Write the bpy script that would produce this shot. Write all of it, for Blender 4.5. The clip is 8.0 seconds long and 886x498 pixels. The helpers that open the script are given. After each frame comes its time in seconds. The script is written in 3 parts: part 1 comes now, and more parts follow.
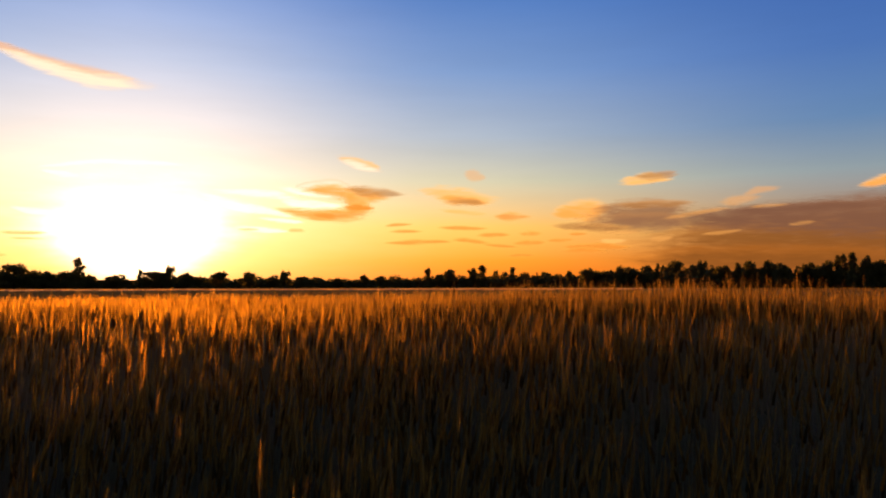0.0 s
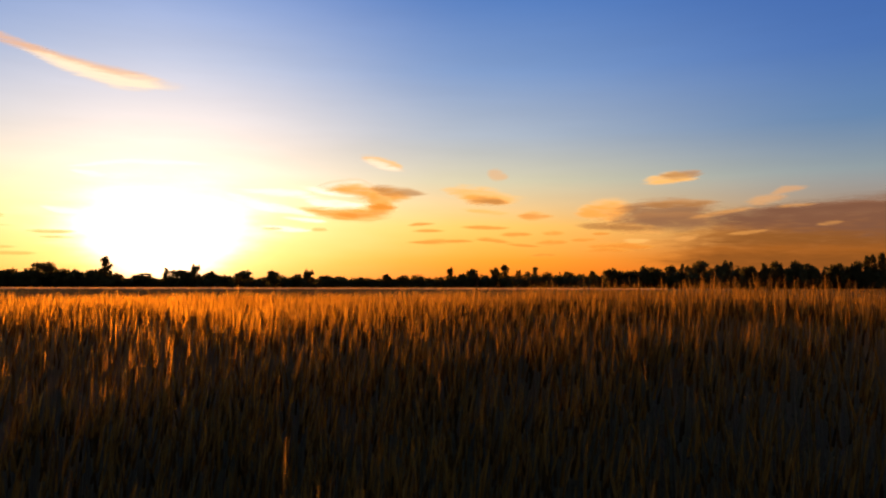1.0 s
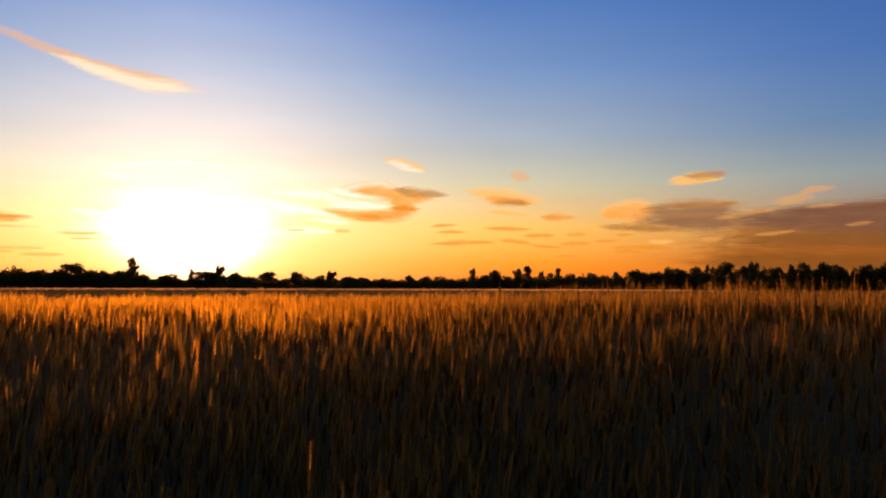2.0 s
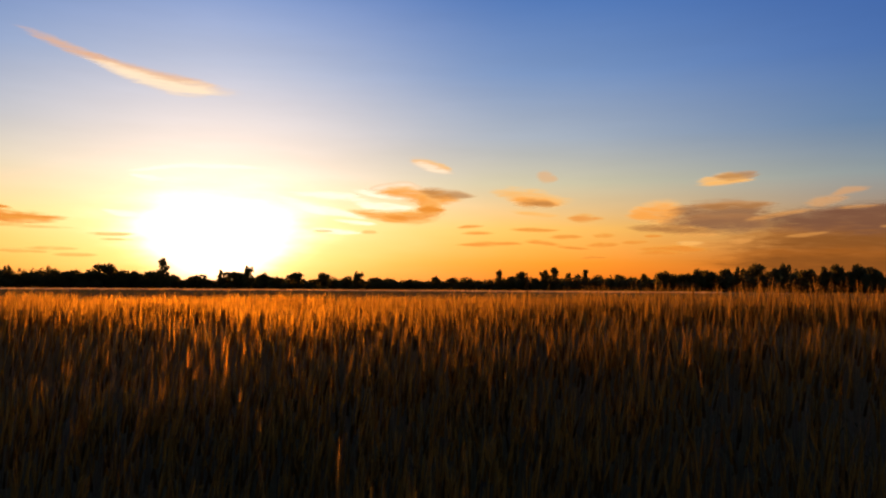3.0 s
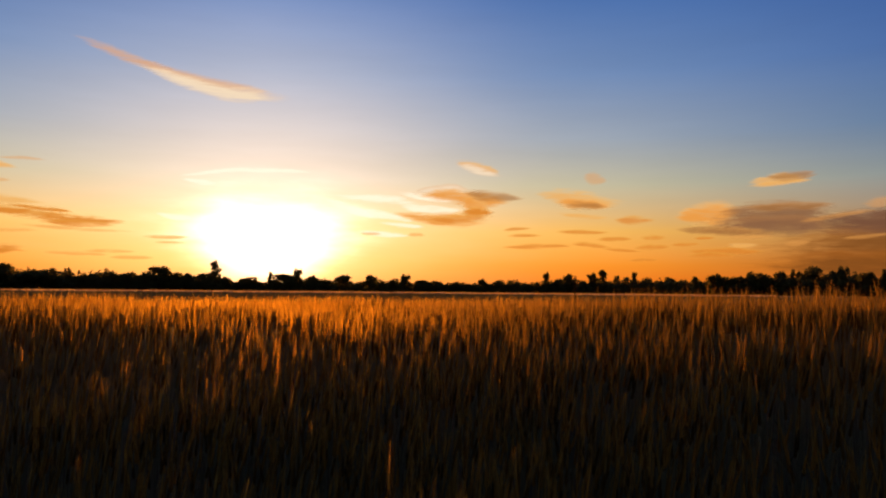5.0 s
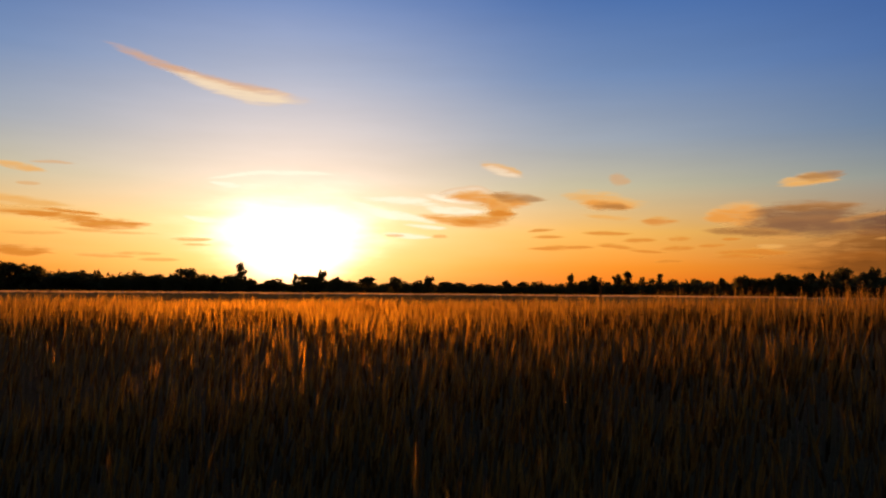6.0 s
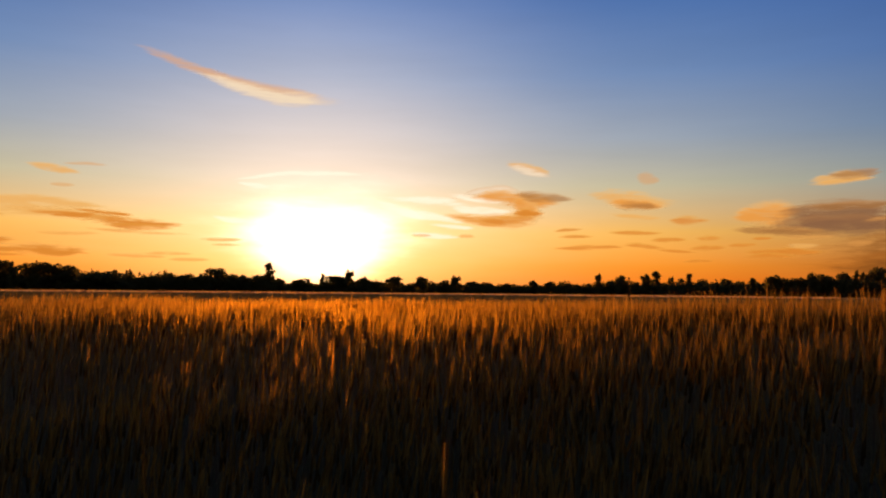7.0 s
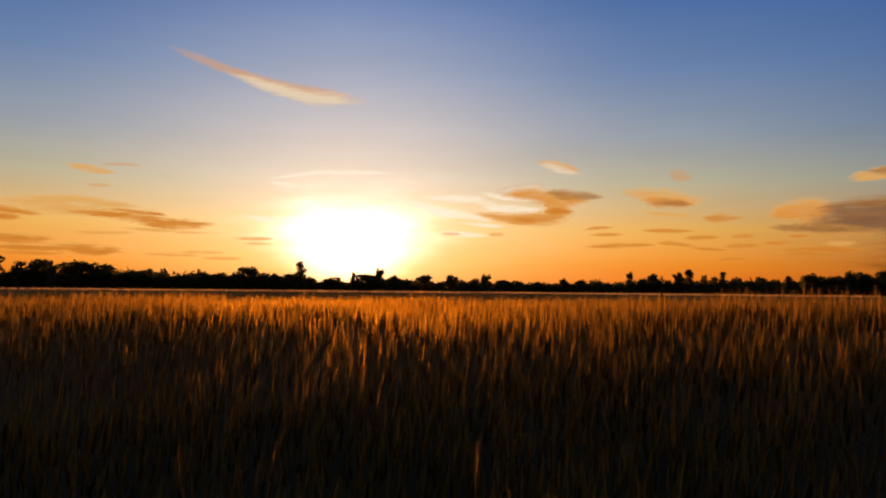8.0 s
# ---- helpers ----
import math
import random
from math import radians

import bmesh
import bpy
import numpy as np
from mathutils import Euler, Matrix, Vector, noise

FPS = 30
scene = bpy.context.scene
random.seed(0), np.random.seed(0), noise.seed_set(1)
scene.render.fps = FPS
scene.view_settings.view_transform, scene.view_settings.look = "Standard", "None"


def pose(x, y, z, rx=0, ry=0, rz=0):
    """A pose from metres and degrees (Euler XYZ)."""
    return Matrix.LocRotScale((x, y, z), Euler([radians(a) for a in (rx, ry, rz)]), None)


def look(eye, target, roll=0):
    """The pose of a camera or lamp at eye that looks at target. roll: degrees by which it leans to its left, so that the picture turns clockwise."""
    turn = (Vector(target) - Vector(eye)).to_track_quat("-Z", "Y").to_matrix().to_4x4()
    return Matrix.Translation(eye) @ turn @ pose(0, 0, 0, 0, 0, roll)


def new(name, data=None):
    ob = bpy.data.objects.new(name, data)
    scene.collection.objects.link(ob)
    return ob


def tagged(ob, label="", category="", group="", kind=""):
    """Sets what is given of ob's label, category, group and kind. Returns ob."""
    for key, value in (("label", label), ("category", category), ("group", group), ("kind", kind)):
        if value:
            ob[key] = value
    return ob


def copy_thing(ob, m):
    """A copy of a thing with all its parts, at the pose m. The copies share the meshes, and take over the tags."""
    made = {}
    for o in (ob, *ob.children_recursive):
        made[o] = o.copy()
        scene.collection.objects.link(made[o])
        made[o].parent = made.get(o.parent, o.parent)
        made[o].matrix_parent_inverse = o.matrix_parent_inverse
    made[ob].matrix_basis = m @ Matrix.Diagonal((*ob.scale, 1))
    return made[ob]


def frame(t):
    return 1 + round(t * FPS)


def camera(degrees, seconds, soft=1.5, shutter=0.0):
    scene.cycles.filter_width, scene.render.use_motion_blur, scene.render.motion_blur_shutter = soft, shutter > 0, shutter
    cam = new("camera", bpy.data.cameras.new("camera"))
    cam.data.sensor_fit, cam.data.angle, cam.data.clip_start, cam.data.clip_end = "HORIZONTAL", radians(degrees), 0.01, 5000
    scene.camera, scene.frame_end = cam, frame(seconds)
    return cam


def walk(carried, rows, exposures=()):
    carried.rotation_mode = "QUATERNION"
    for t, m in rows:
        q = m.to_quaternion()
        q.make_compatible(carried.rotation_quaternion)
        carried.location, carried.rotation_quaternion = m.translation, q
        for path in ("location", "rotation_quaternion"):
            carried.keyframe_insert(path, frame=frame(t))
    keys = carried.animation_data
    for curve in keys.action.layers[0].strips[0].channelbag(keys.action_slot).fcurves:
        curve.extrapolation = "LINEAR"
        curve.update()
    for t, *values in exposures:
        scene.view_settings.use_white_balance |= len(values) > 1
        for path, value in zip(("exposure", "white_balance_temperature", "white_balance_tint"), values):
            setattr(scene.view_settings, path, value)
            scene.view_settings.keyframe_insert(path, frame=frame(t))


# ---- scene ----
HFOV = 61.6
cam = camera(HFOV, 8.0, soft=2.2)
EYE = 1.54
ROWS = [
    (0.0, 0.0000, 0.0000, 0.0000, 0.00, 2.94, 0.13),
    (0.5, -0.0026, -0.0019, 0.0006, 0.87, 2.92, 0.01),
    (1.0, -0.0051, -0.0029, 0.0010, 1.72, 2.90, -0.10),
    (1.5, -0.0070, -0.0042, 0.0016, 2.54, 2.95, -0.12),
    (3.0, -0.0138, -0.0086, 0.0029, 5.49, 3.07, -0.35),
    (3.5, -0.0163, -0.0102, 0.0032, 6.48, 3.16, -0.46),
    (4.0, -0.0182, -0.0118, 0.0038, 7.33, 3.18, -0.43),
    (4.5, -0.0205, -0.0138, 0.0045, 8.19, 3.19, -0.46),
    (6.0, -0.0269, -0.0205, 0.0074, 10.91, 3.35, -0.47),
    (6.5, -0.0298, -0.0224, 0.0080, 11.89, 3.35, -0.47),
    (7.0, -0.0323, -0.0250, 0.0083, 12.96, 3.32, -0.53),
    (7.5, -0.0355, -0.0259, 0.0083, 14.03, 3.23, -0.58),
    (8.0, -0.0384, -0.0272, 0.0083, 15.27, 3.18, -0.53),
]
EXPOSURES = [(0.0, 0.92), (1.5, 0.84), (3.5, 0.66), (4.5, 0.53), (6.5, 0.49), (7.5, 0.4), (8.0, 0.28)]
walk(cam, [(t, pose(x, y, EYE + z, 90 + pitch, roll, yaw)) for t, x, y, z, yaw, pitch, roll in ROWS], EXPOSURES)


# ---------------------------------------------------------------- light
SUN_AZ, SUN_EL = -22.4, 3.65


def way(az, el):
    """Unit vector to the bearing az (degrees, right of straight ahead) and the height el."""
    a, e = radians(az), radians(el)
    return Vector((math.sin(a) * math.cos(e), math.cos(a) * math.cos(e), math.sin(e)))


def srgb(r, g, b):
    """Scene-linear colour of an everyday 0 to 255 colour."""
    return tuple((c / 255 / 12.92) if c < 10.3 else ((c / 255 + 0.055) / 1.055) ** 2.4 for c in (r, g, b)) + (1.0,)


sun_data = bpy.data.lights.new("sun", "SUN")
sun_data.energy, sun_data.angle, sun_data.color = 5.7, radians(0.6), (1.0, 0.32, 0.014)
sun = new("sun", sun_data)
sun.matrix_world = look(way(SUN_AZ, SUN_EL) * 200, (0, 0, 0))


class Nodes:
    """Short forms for the nodes of one tree."""

    def __init__(self, tree):
        self.tree = tree
        tree.nodes.clear()

    def add(self, kind, values=None):
        node = self.tree.nodes.new(kind)
        if kind == "ShaderNodeMix":
            node.data_type = "RGBA"
        if kind == "ShaderNodeMapRange":
            node.interpolation_type = "SMOOTHSTEP"
        for key, value in (values or {}).items():
            if isinstance(value, bpy.types.NodeSocket):
                self.tree.links.new(value, node.inputs[key])
            else:
                node.inputs[key].default_value = value
        return node

    def math(self, operation, a, b=0.0, c=0.0, clamp=False):
        node = self.add("ShaderNodeMath", {0: a, 1: b, 2: c})
        node.operation, node.use_clamp = operation, clamp
        return node.outputs[0]

    def smooth(self, value, low, high, to_low=0.0, to_high=1.0):
        return self.add("ShaderNodeMapRange", {0: value, 1: low, 2: high, 3: to_low, 4: to_high}).outputs[0]

    def mix(self, factor, a, b, blend="MIX"):
        node = self.add("ShaderNodeMix", {0: factor, 6: a, 7: b})
        node.blend_type = blend
        return node.outputs[2]

    def ramp(self, value, stops):
        node = self.add("ShaderNodeValToRGB", {0: value})
        ramp = node.color_ramp
        while len(ramp.elements) < len(stops):
            ramp.elements.new(0.5)
        for element, (place, colour) in zip(ramp.elements, stops):
            element.position, element.color = place, colour
        return node.outputs[0]

    def noise(self, vector, scale, detail=4.0, rough=0.55, output=0):
        return self.add("ShaderNodeTexNoise", {"Vector": vector, "Scale": scale, "Detail": detail, "Roughness": rough}).outputs[output]


def make_sky():
    world = bpy.data.worlds.new("evening_sky")
    scene.world = world
    world.use_nodes = True
    n = Nodes(world.node_tree)
    direction = n.add("ShaderNodeTexCoord").outputs["Generated"]
    split = n.add("ShaderNodeSeparateXYZ", {0: direction})
    x, y, z = split.outputs
    flat = n.math("SQRT", n.math("MAXIMUM", n.math("SUBTRACT", 1.0, n.math("MULTIPLY", z, z)), 1e-6))
    s = way(SUN_AZ, 0)
    cosine = n.math("DIVIDE", n.math("ADD", n.math("MULTIPLY", x, s.x), n.math("MULTIPLY", y, s.y)), flat)
    bearing = n.math("ARCCOSINE", n.math("MINIMUM", n.math("MAXIMUM", cosine, -1.0), 1.0))
    height = n.math("ARCSINE", z)
    up = n.math("MULTIPLY", n.math("MAXIMUM", z, 0.0), 1.0)
    towards = n.ramp(up, [
        (0.00, srgb(255, 145, 28)), (0.04, srgb(255, 189, 90)), (0.09, srgb(255, 217, 154)), (0.15, srgb(240, 227, 212)),
        (0.21, srgb(216, 217, 226)), (0.28, srgb(172, 192, 226)), (0.37, srgb(114, 155, 220)), (0.55, srgb(74, 98, 140)), (1.0, srgb(46, 56, 78))])
    beside = n.ramp(up, [
        (0.00, srgb(250, 108, 8)), (0.035, srgb(254, 145, 28)), (0.08, srgb(252, 186, 84)), (0.14, srgb(208, 200, 168)),
        (0.20, srgb(170, 184, 202)), (0.28, srgb(117, 154, 207)), (0.37, srgb(70, 122, 196)), (0.55, srgb(60, 82, 124)), (1.0, srgb(44, 54, 74))])
    away = n.ramp(up, [
        (0.00, srgb(142, 62, 24)), (0.035, srgb(146, 80, 40)), (0.08, srgb(154, 114, 78)), (0.14, srgb(136, 150, 158)),
        (0.20, srgb(93, 131, 178)), (0.28, srgb(68, 112, 183)), (0.37, srgb(51, 98, 177)), (0.55, srgb(48, 68, 110)), (1.0, srgb(42, 52, 70))])
    colour = n.mix(n.smooth(bearing, 0.0, radians(24)), towards, beside)
    colour = n.mix(n.smooth(bearing, radians(20), radians(54)), colour, away)
    colour = n.mix(1.0, colour, n.ramp(n.math("DIVIDE", bearing, math.pi), [(0.3, (1, 1, 1, 1)), (0.75, (0.5, 0.47, 0.5, 1))]), "MULTIPLY")
    behind = n.ramp(up, [
        (0.00, srgb(136, 116, 96)), (0.08, srgb(156, 136, 118)), (0.2, srgb(142, 134, 130)), (0.4, srgb(96, 102, 116)), (0.7, srgb(58, 66, 84)), (1.0, srgb(44, 54, 72))])
    colour = n.mix(n.smooth(bearing, radians(70), radians(125)), colour, behind)
    thin = n.noise(n.add("ShaderNodeMapping", {"Vector": direction, "Scale": (3.0, 3.0, 26.0)}).outputs[0], 1.0, 5.0, 0.6)
    colour = n.mix(1.0, colour, n.math("MULTIPLY_ADD", thin, 0.16, 0.92), "MULTIPLY")
    colour = n.mix(1.0, colour, n.smooth(z, 0.03, 0.2, 1.32, 1.0), "MULTIPLY")
    # bright air and lens bloom around the sun, painted into the sky: a broad lit patch with a flat top, in a wide soft
    # halo
    across = n.math("MULTIPLY", bearing, 0.69)
    above = n.math("MULTIPLY", n.math("SUBTRACT", height, radians(SUN_EL - 0.65)), 1.0)
    veil = n.noise(n.add("ShaderNodeMapping", {"Vector": direction, "Scale": (9.0, 9.0, 46.0)}).outputs[0], 1.0, 5.0)
    wide = n.math("MULTIPLY", across, n.smooth(height, 0.0, 0.09, 1.32, 0.86))
    cube = n.math("ADD", n.math("POWER", n.math("ABSOLUTE", wide), 2.6), n.math("POWER", n.math("ABSOLUTE", above), 2.6))
    patch = n.math("MULTIPLY", n.math("POWER", cube, 1 / 2.6), n.math("MULTIPLY_ADD", veil, 0.7, 0.65))
    far = n.math("SQRT", n.math("ADD", n.math("MULTIPLY", across, across), n.math("MULTIPLY", above, above)))
    far = n.math("MULTIPLY", far, n.math("MULTIPLY_ADD", veil, 0.6, 0.7))
    glow = n.math("MULTIPLY", n.math("EXPONENT", n.math("MULTIPLY", n.math("POWER", n.math("DIVIDE", patch, 0.0535), 2.6), -1.0)), 3.0)
    halo = n.math("MULTIPLY", n.math("EXPONENT", n.math("MULTIPLY", n.math("DIVIDE", far, 0.085), -1.0)), 0.55)
    warm = n.mix(n.smooth(height, 0.01, 0.05), (1.0, 0.70, 0.36, 1), (1.0, 0.86, 0.78, 1))
    colour = n.mix(1.0, colour, n.mix(1.0, warm, glow, "MULTIPLY"), "ADD")
    colour = n.mix(1.0, colour, n.mix(1.0, n.mix(n.smooth(height, 0.01, 0.055), (1.0, 0.78, 0.7, 1), (0.93, 0.81, 0.93, 1)), halo, "MULTIPLY"), "ADD")
    air = n.add("ShaderNodeTexSky")
    air.sky_type, air.sun_disc, air.dust_density = "NISHITA", False, 2.0
    air.sun_elevation, air.sun_rotation = radians(SUN_EL), radians(SUN_AZ)
    a = n.add("ShaderNodeBackground", {0: air.outputs[0], 1: 0.008})
    b = n.add("ShaderNodeBackground", {0: colour, 1: 0.5})
    both = n.add("ShaderNodeAddShader", {0: a.outputs[0], 1: b.outputs[0]})
    n.add("ShaderNodeOutputWorld", {0: both.outputs[0]})


make_sky()


# ---------------------------------------------------------------- materials
def plant_material(name, colours, translucent, rough=0.75, grain=60.0, gloss=0.08, own=1.0, onward=0.0):
    """Thin plant matter: matt outside, with light coming through it; colour varies from piece to piece."""
    material = bpy.data.materials.new(name)
    material.use_nodes = True
    n = Nodes(material.node_tree)
    geometry = n.add("ShaderNodeNewGeometry")
    info = n.add("ShaderNodeObjectInfo")
    stalk = n.add("ShaderNodeAttribute")
    stalk.attribute_name = "stalk"
    chance = n.math("ADD", n.math("MULTIPLY", geometry.outputs["Random Per Island"], own), info.outputs["Random"])
    chance = n.math("FRACT", n.math("ADD", chance, stalk.outputs["Fac"]))
    stops = [(i / max(1, len(colours) - 1), (*c, 1)) for i, c in enumerate(colours)]
    colour = n.ramp(chance, stops)
    place = n.add("ShaderNodeTexCoord").outputs["Object"]
    fine = n.noise(place, grain, 3.0)
    broad = n.noise(place, grain / 25, 2.0)
    tone = n.math("MULTIPLY_ADD", fine, 0.7, n.math("MULTIPLY_ADD", broad, 0.7, 0.3))
    colour = n.mix(1.0, colour, tone, "MULTIPLY")
    bump = n.add("ShaderNodeBump", {"Height": fine, "Strength": 0.3, "Distance": 0.002})
    body = n.add("ShaderNodeBsdfPrincipled", {"Base Color": colour, "Roughness": rough, "Specular IOR Level": gloss, "Normal": bump.outputs[0]})
    lit = n.add("ShaderNodeBsdfTranslucent", {"Color": colour})
    both = n.add("ShaderNodeMixShader", {0: translucent, 1: body.outputs[0], 2: lit.outputs[0]})
    if onward:
        # thin husks and bristles pass most light on in its own direction
        passed = n.add("ShaderNodeBsdfRefraction", {"Color": colour, "Roughness": 0.9, "IOR": 1.4})
        both = n.add("ShaderNodeMixShader", {0: onward, 1: both.outputs[0], 2: passed.outputs[0]})
    n.add("ShaderNodeOutputMaterial", {0: both.outputs[0]})
    return material


STEM = plant_material("straw_stem", [(0.12, 0.122, 0.082), (0.155, 0.15, 0.1), (0.19, 0.18, 0.115)], 0.06)
EAR = plant_material("ripe_ear", [(0.05, 0.035, 0.016), (0.08, 0.054, 0.021), (0.15, 0.094, 0.028), (0.24, 0.146, 0.036), (0.38, 0.228, 0.05)], 0.52, own=0.3, onward=0.11)
AWN = plant_material("awn", [(0.07, 0.05, 0.022), (0.12, 0.082, 0.03), (0.24, 0.15, 0.04), (0.38, 0.23, 0.053), (0.64, 0.385, 0.082)], 0.54, own=0.8, onward=0.14)
LEAF = plant_material("green_leaf", [(0.1, 0.112, 0.074), (0.118, 0.128, 0.084), (0.14, 0.145, 0.092)], 0.1, 0.8, 60.0, 0.05)
STRAW = plant_material("dry_straw", [(0.5, 0.4, 0.26), (0.56, 0.45, 0.3), (0.62, 0.5, 0.34)], 0.5, 0.8, 8.0)
CROWN = plant_material("tree_leaves", [(0.075, 0.082, 0.034), (0.1, 0.1, 0.042), (0.12, 0.108, 0.048)], 0.5, 0.7, 0.6)
BARK = plant_material("tree_bark", [(0.05, 0.035, 0.022), (0.07, 0.05, 0.03)], 0.0, 0.9, 3.0)


def soil_material():
    material = bpy.data.materials.new("field_soil")
    material.use_nodes = True
    n = Nodes(material.node_tree)
    place = n.add("ShaderNodeNewGeometry").outputs["Position"]
    broad = n.noise(place, 0.08, 4.0)
    fine = n.noise(place, 18.0, 6.0, 0.65)
    colour = n.mix(fine, (0.035, 0.026, 0.016, 1), (0.085, 0.066, 0.036, 1))
    colour = n.mix(n.smooth(broad, 0.4, 0.65), colour, (0.05, 0.06, 0.02, 1))
    bump = n.add("ShaderNodeBump", {"Height": fine, "Strength": 0.8, "Distance": 0.03})
    body = n.add("ShaderNodeBsdfPrincipled", {"Base Color": colour, "Roughness": 0.95, "Normal": bump.outputs[0]})
    n.add("ShaderNodeOutputMaterial", {0: body.outputs[0]})
    return material


def cloud_material(name, rim, core, thick, strength=0.5, tear=1.0):
    """A veil of cloud: dense along its middle line, torn to nothing at its edges (its UV runs along and across it).
    Sunlight and shade on it are painted as emission.
    """
    material = bpy.data.materials.new(name)
    material.use_nodes = True
    n = Nodes(material.node_tree)
    coords = n.add("ShaderNodeTexCoord")
    split = n.add("ShaderNodeSeparateXYZ", {0: coords.outputs["UV"]})
    along, across = split.outputs[0], split.outputs[1]
    place = n.add("ShaderNodeVectorMath", {0: coords.outputs["Object"], 1: n.add("ShaderNodeObjectInfo").outputs["Location"]}).outputs[0]
    warp = n.noise(n.add("ShaderNodeMapping", {"Vector": place, "Scale": (0.008, 0.008, 0.02)}).outputs[0], 1.0, 2.0, 0.5, 1)
    warp = n.add("ShaderNodeVectorMath", {0: warp, 1: (70.0, 70.0, 26.0)})
    warp.operation = "MULTIPLY"
    place = n.add("ShaderNodeVectorMath", {0: place, 1: warp.outputs[0]}).outputs[0]
    streaks = n.noise(n.add("ShaderNodeMapping", {"Vector": place, "Scale": (0.009, 0.009, 0.13)}).outputs[0], 1.0, 5.0, 0.58)
    lumps = n.noise(n.add("ShaderNodeMapping", {"Vector": place, "Scale": (0.009, 0.009, 0.04)}).outputs[0], 1.0, 2.5, 0.5)
    offset = n.math("MULTIPLY_ADD", across, 2.0, -1.0)
    edge = n.math("MULTIPLY", n.smooth(across, 0.0, 0.15), n.smooth(across, 1.0, 0.85))
    ends = n.math("MULTIPLY", n.smooth(along, 0.0, 0.34), n.smooth(along, 1.0, 0.66))
    body = n.math("MULTIPLY", n.math("POWER", n.math("MAXIMUM", n.math("SUBTRACT", 1.0, n.math("MULTIPLY", offset, offset)), 0.0), 2.0), ends)
    torn = n.math("MULTIPLY_ADD", n.math("SUBTRACT", streaks, 0.5), 1.7 * tear, body)
    torn = n.math("MULTIPLY_ADD", n.math("SUBTRACT", lumps, 0.5), 1.2 * tear, torn)
    alpha = n.math("MULTIPLY", n.smooth(torn, 0.06, 1.05), n.math("MULTIPLY", n.smooth(body, 0.0, 0.5), edge))
    alpha = n.math("MULTIPLY", alpha, thick)
    # lit rim above, shaded core below, put into the colour
    under = n.math("MULTIPLY_ADD", n.smooth(across, 0.95, 0.3), 0.4, n.math("MULTIPLY", torn, 0.6))
    # emission stands in for sunlight on the cloud
    glow = n.add("ShaderNodeEmission", {0: n.mix(n.smooth(under, 0.35, 0.95), rim, core), 1: strength})
    clear = n.add("ShaderNodeBsdfTransparent")
    both = n.add("ShaderNodeMixShader", {0: alpha, 1: clear.outputs[0], 2: glow.outputs[0]})
    n.add("ShaderNodeOutputMaterial", {0: both.outputs[0]})
    return material


SOIL = soil_material()
CREAM = cloud_material("cream_cloud", srgb(248, 203, 160), srgb(255, 229, 196), 1.0, 0.64, 0.7)
PINK = cloud_material("rose_cloud", srgb(238, 184, 142), srgb(238, 178, 130), 0.7, 0.61, 0.8)
WHITE = cloud_material("white_cloud", srgb(255, 240, 214), srgb(255, 240, 214), 0.68, 0.84, 1.1)
AMBER = cloud_material("amber_cloud", srgb(250, 186, 108), srgb(242, 160, 72), 0.95, 0.67, 0.8)
BROWN = cloud_material("brown_cloud", srgb(214, 146, 78), srgb(178, 120, 66), 0.7, 0.6, 0.9)
RUST = cloud_material("rust_cloud", srgb(246, 170, 70), srgb(230, 138, 48), 0.74, 0.65, 1.0)
FAINT = cloud_material("faint_cloud", srgb(250, 190, 104), srgb(238, 160, 72), 0.55, 0.62, 1.1)
OCHRE = cloud_material("ochre_cloud", srgb(248, 180, 92), srgb(228, 140, 50), 0.95, 0.67, 1.3)
MAUVE = cloud_material("mauve_cloud", srgb(190, 130, 80), srgb(158, 110, 76), 0.9, 0.54, 0.7)
BANK = cloud_material("bank_cloud", srgb(152, 102, 74), srgb(140, 94, 70), 0.95, 0.47, 0.5)
# painted orange-brown haze that darkens the low sky under the bank
DUSK = cloud_material("dusky_cloud", srgb(196, 110, 36), srgb(152, 88, 34), 0.86, 0.46, 0.5)
GILT = cloud_material("gilt_cloud", srgb(255, 196, 116), srgb(252, 184, 98), 0.8, 0.63, 0.9)
SEAM = cloud_material("seam_cloud", srgb(246, 172, 92), srgb(244, 166, 84), 0.45, 0.6, 0.9)


# ---------------------------------------------------------------- mesh helpers
rng = np.random.default_rng(7)


def mesh_of(name, verts, tris, materials, index=None, uv=None, smooth=True, stalk=None):
    """One mesh from arrays of corners and triangles."""
    verts, tris = np.asarray(verts, np.float32), np.asarray(tris, np.int32)
    me = bpy.data.meshes.new(name)
    me.vertices.add(len(verts))
    me.vertices.foreach_set("co", verts.ravel())
    me.loops.add(tris.size)
    me.loops.foreach_set("vertex_index", tris.ravel())
    me.polygons.add(len(tris))
    me.polygons.foreach_set("loop_start", np.arange(0, tris.size, 3, dtype=np.int32))
    for m in materials:
        me.materials.append(m)
    if index is not None:
        me.polygons.foreach_set("material_index", np.asarray(index, np.int32))
    me.polygons.foreach_set("use_smooth", np.full(len(tris), smooth))
    if uv is not None:
        layer = me.uv_layers.new(name="UVMap")
        layer.data.foreach_set("uv", np.asarray(uv, np.float32)[tris.ravel()].ravel())
    me.update(calc_edges=True)
    me.validate()
    if stalk is not None:
        me.attributes.new("stalk", "FLOAT", "POINT").data.foreach_set("value", np.asarray(stalk, np.float32))
    return me


def part(name, mesh, parent, label=""):
    ob = new(name, mesh)
    ob.parent = parent
    return tagged(ob, label)


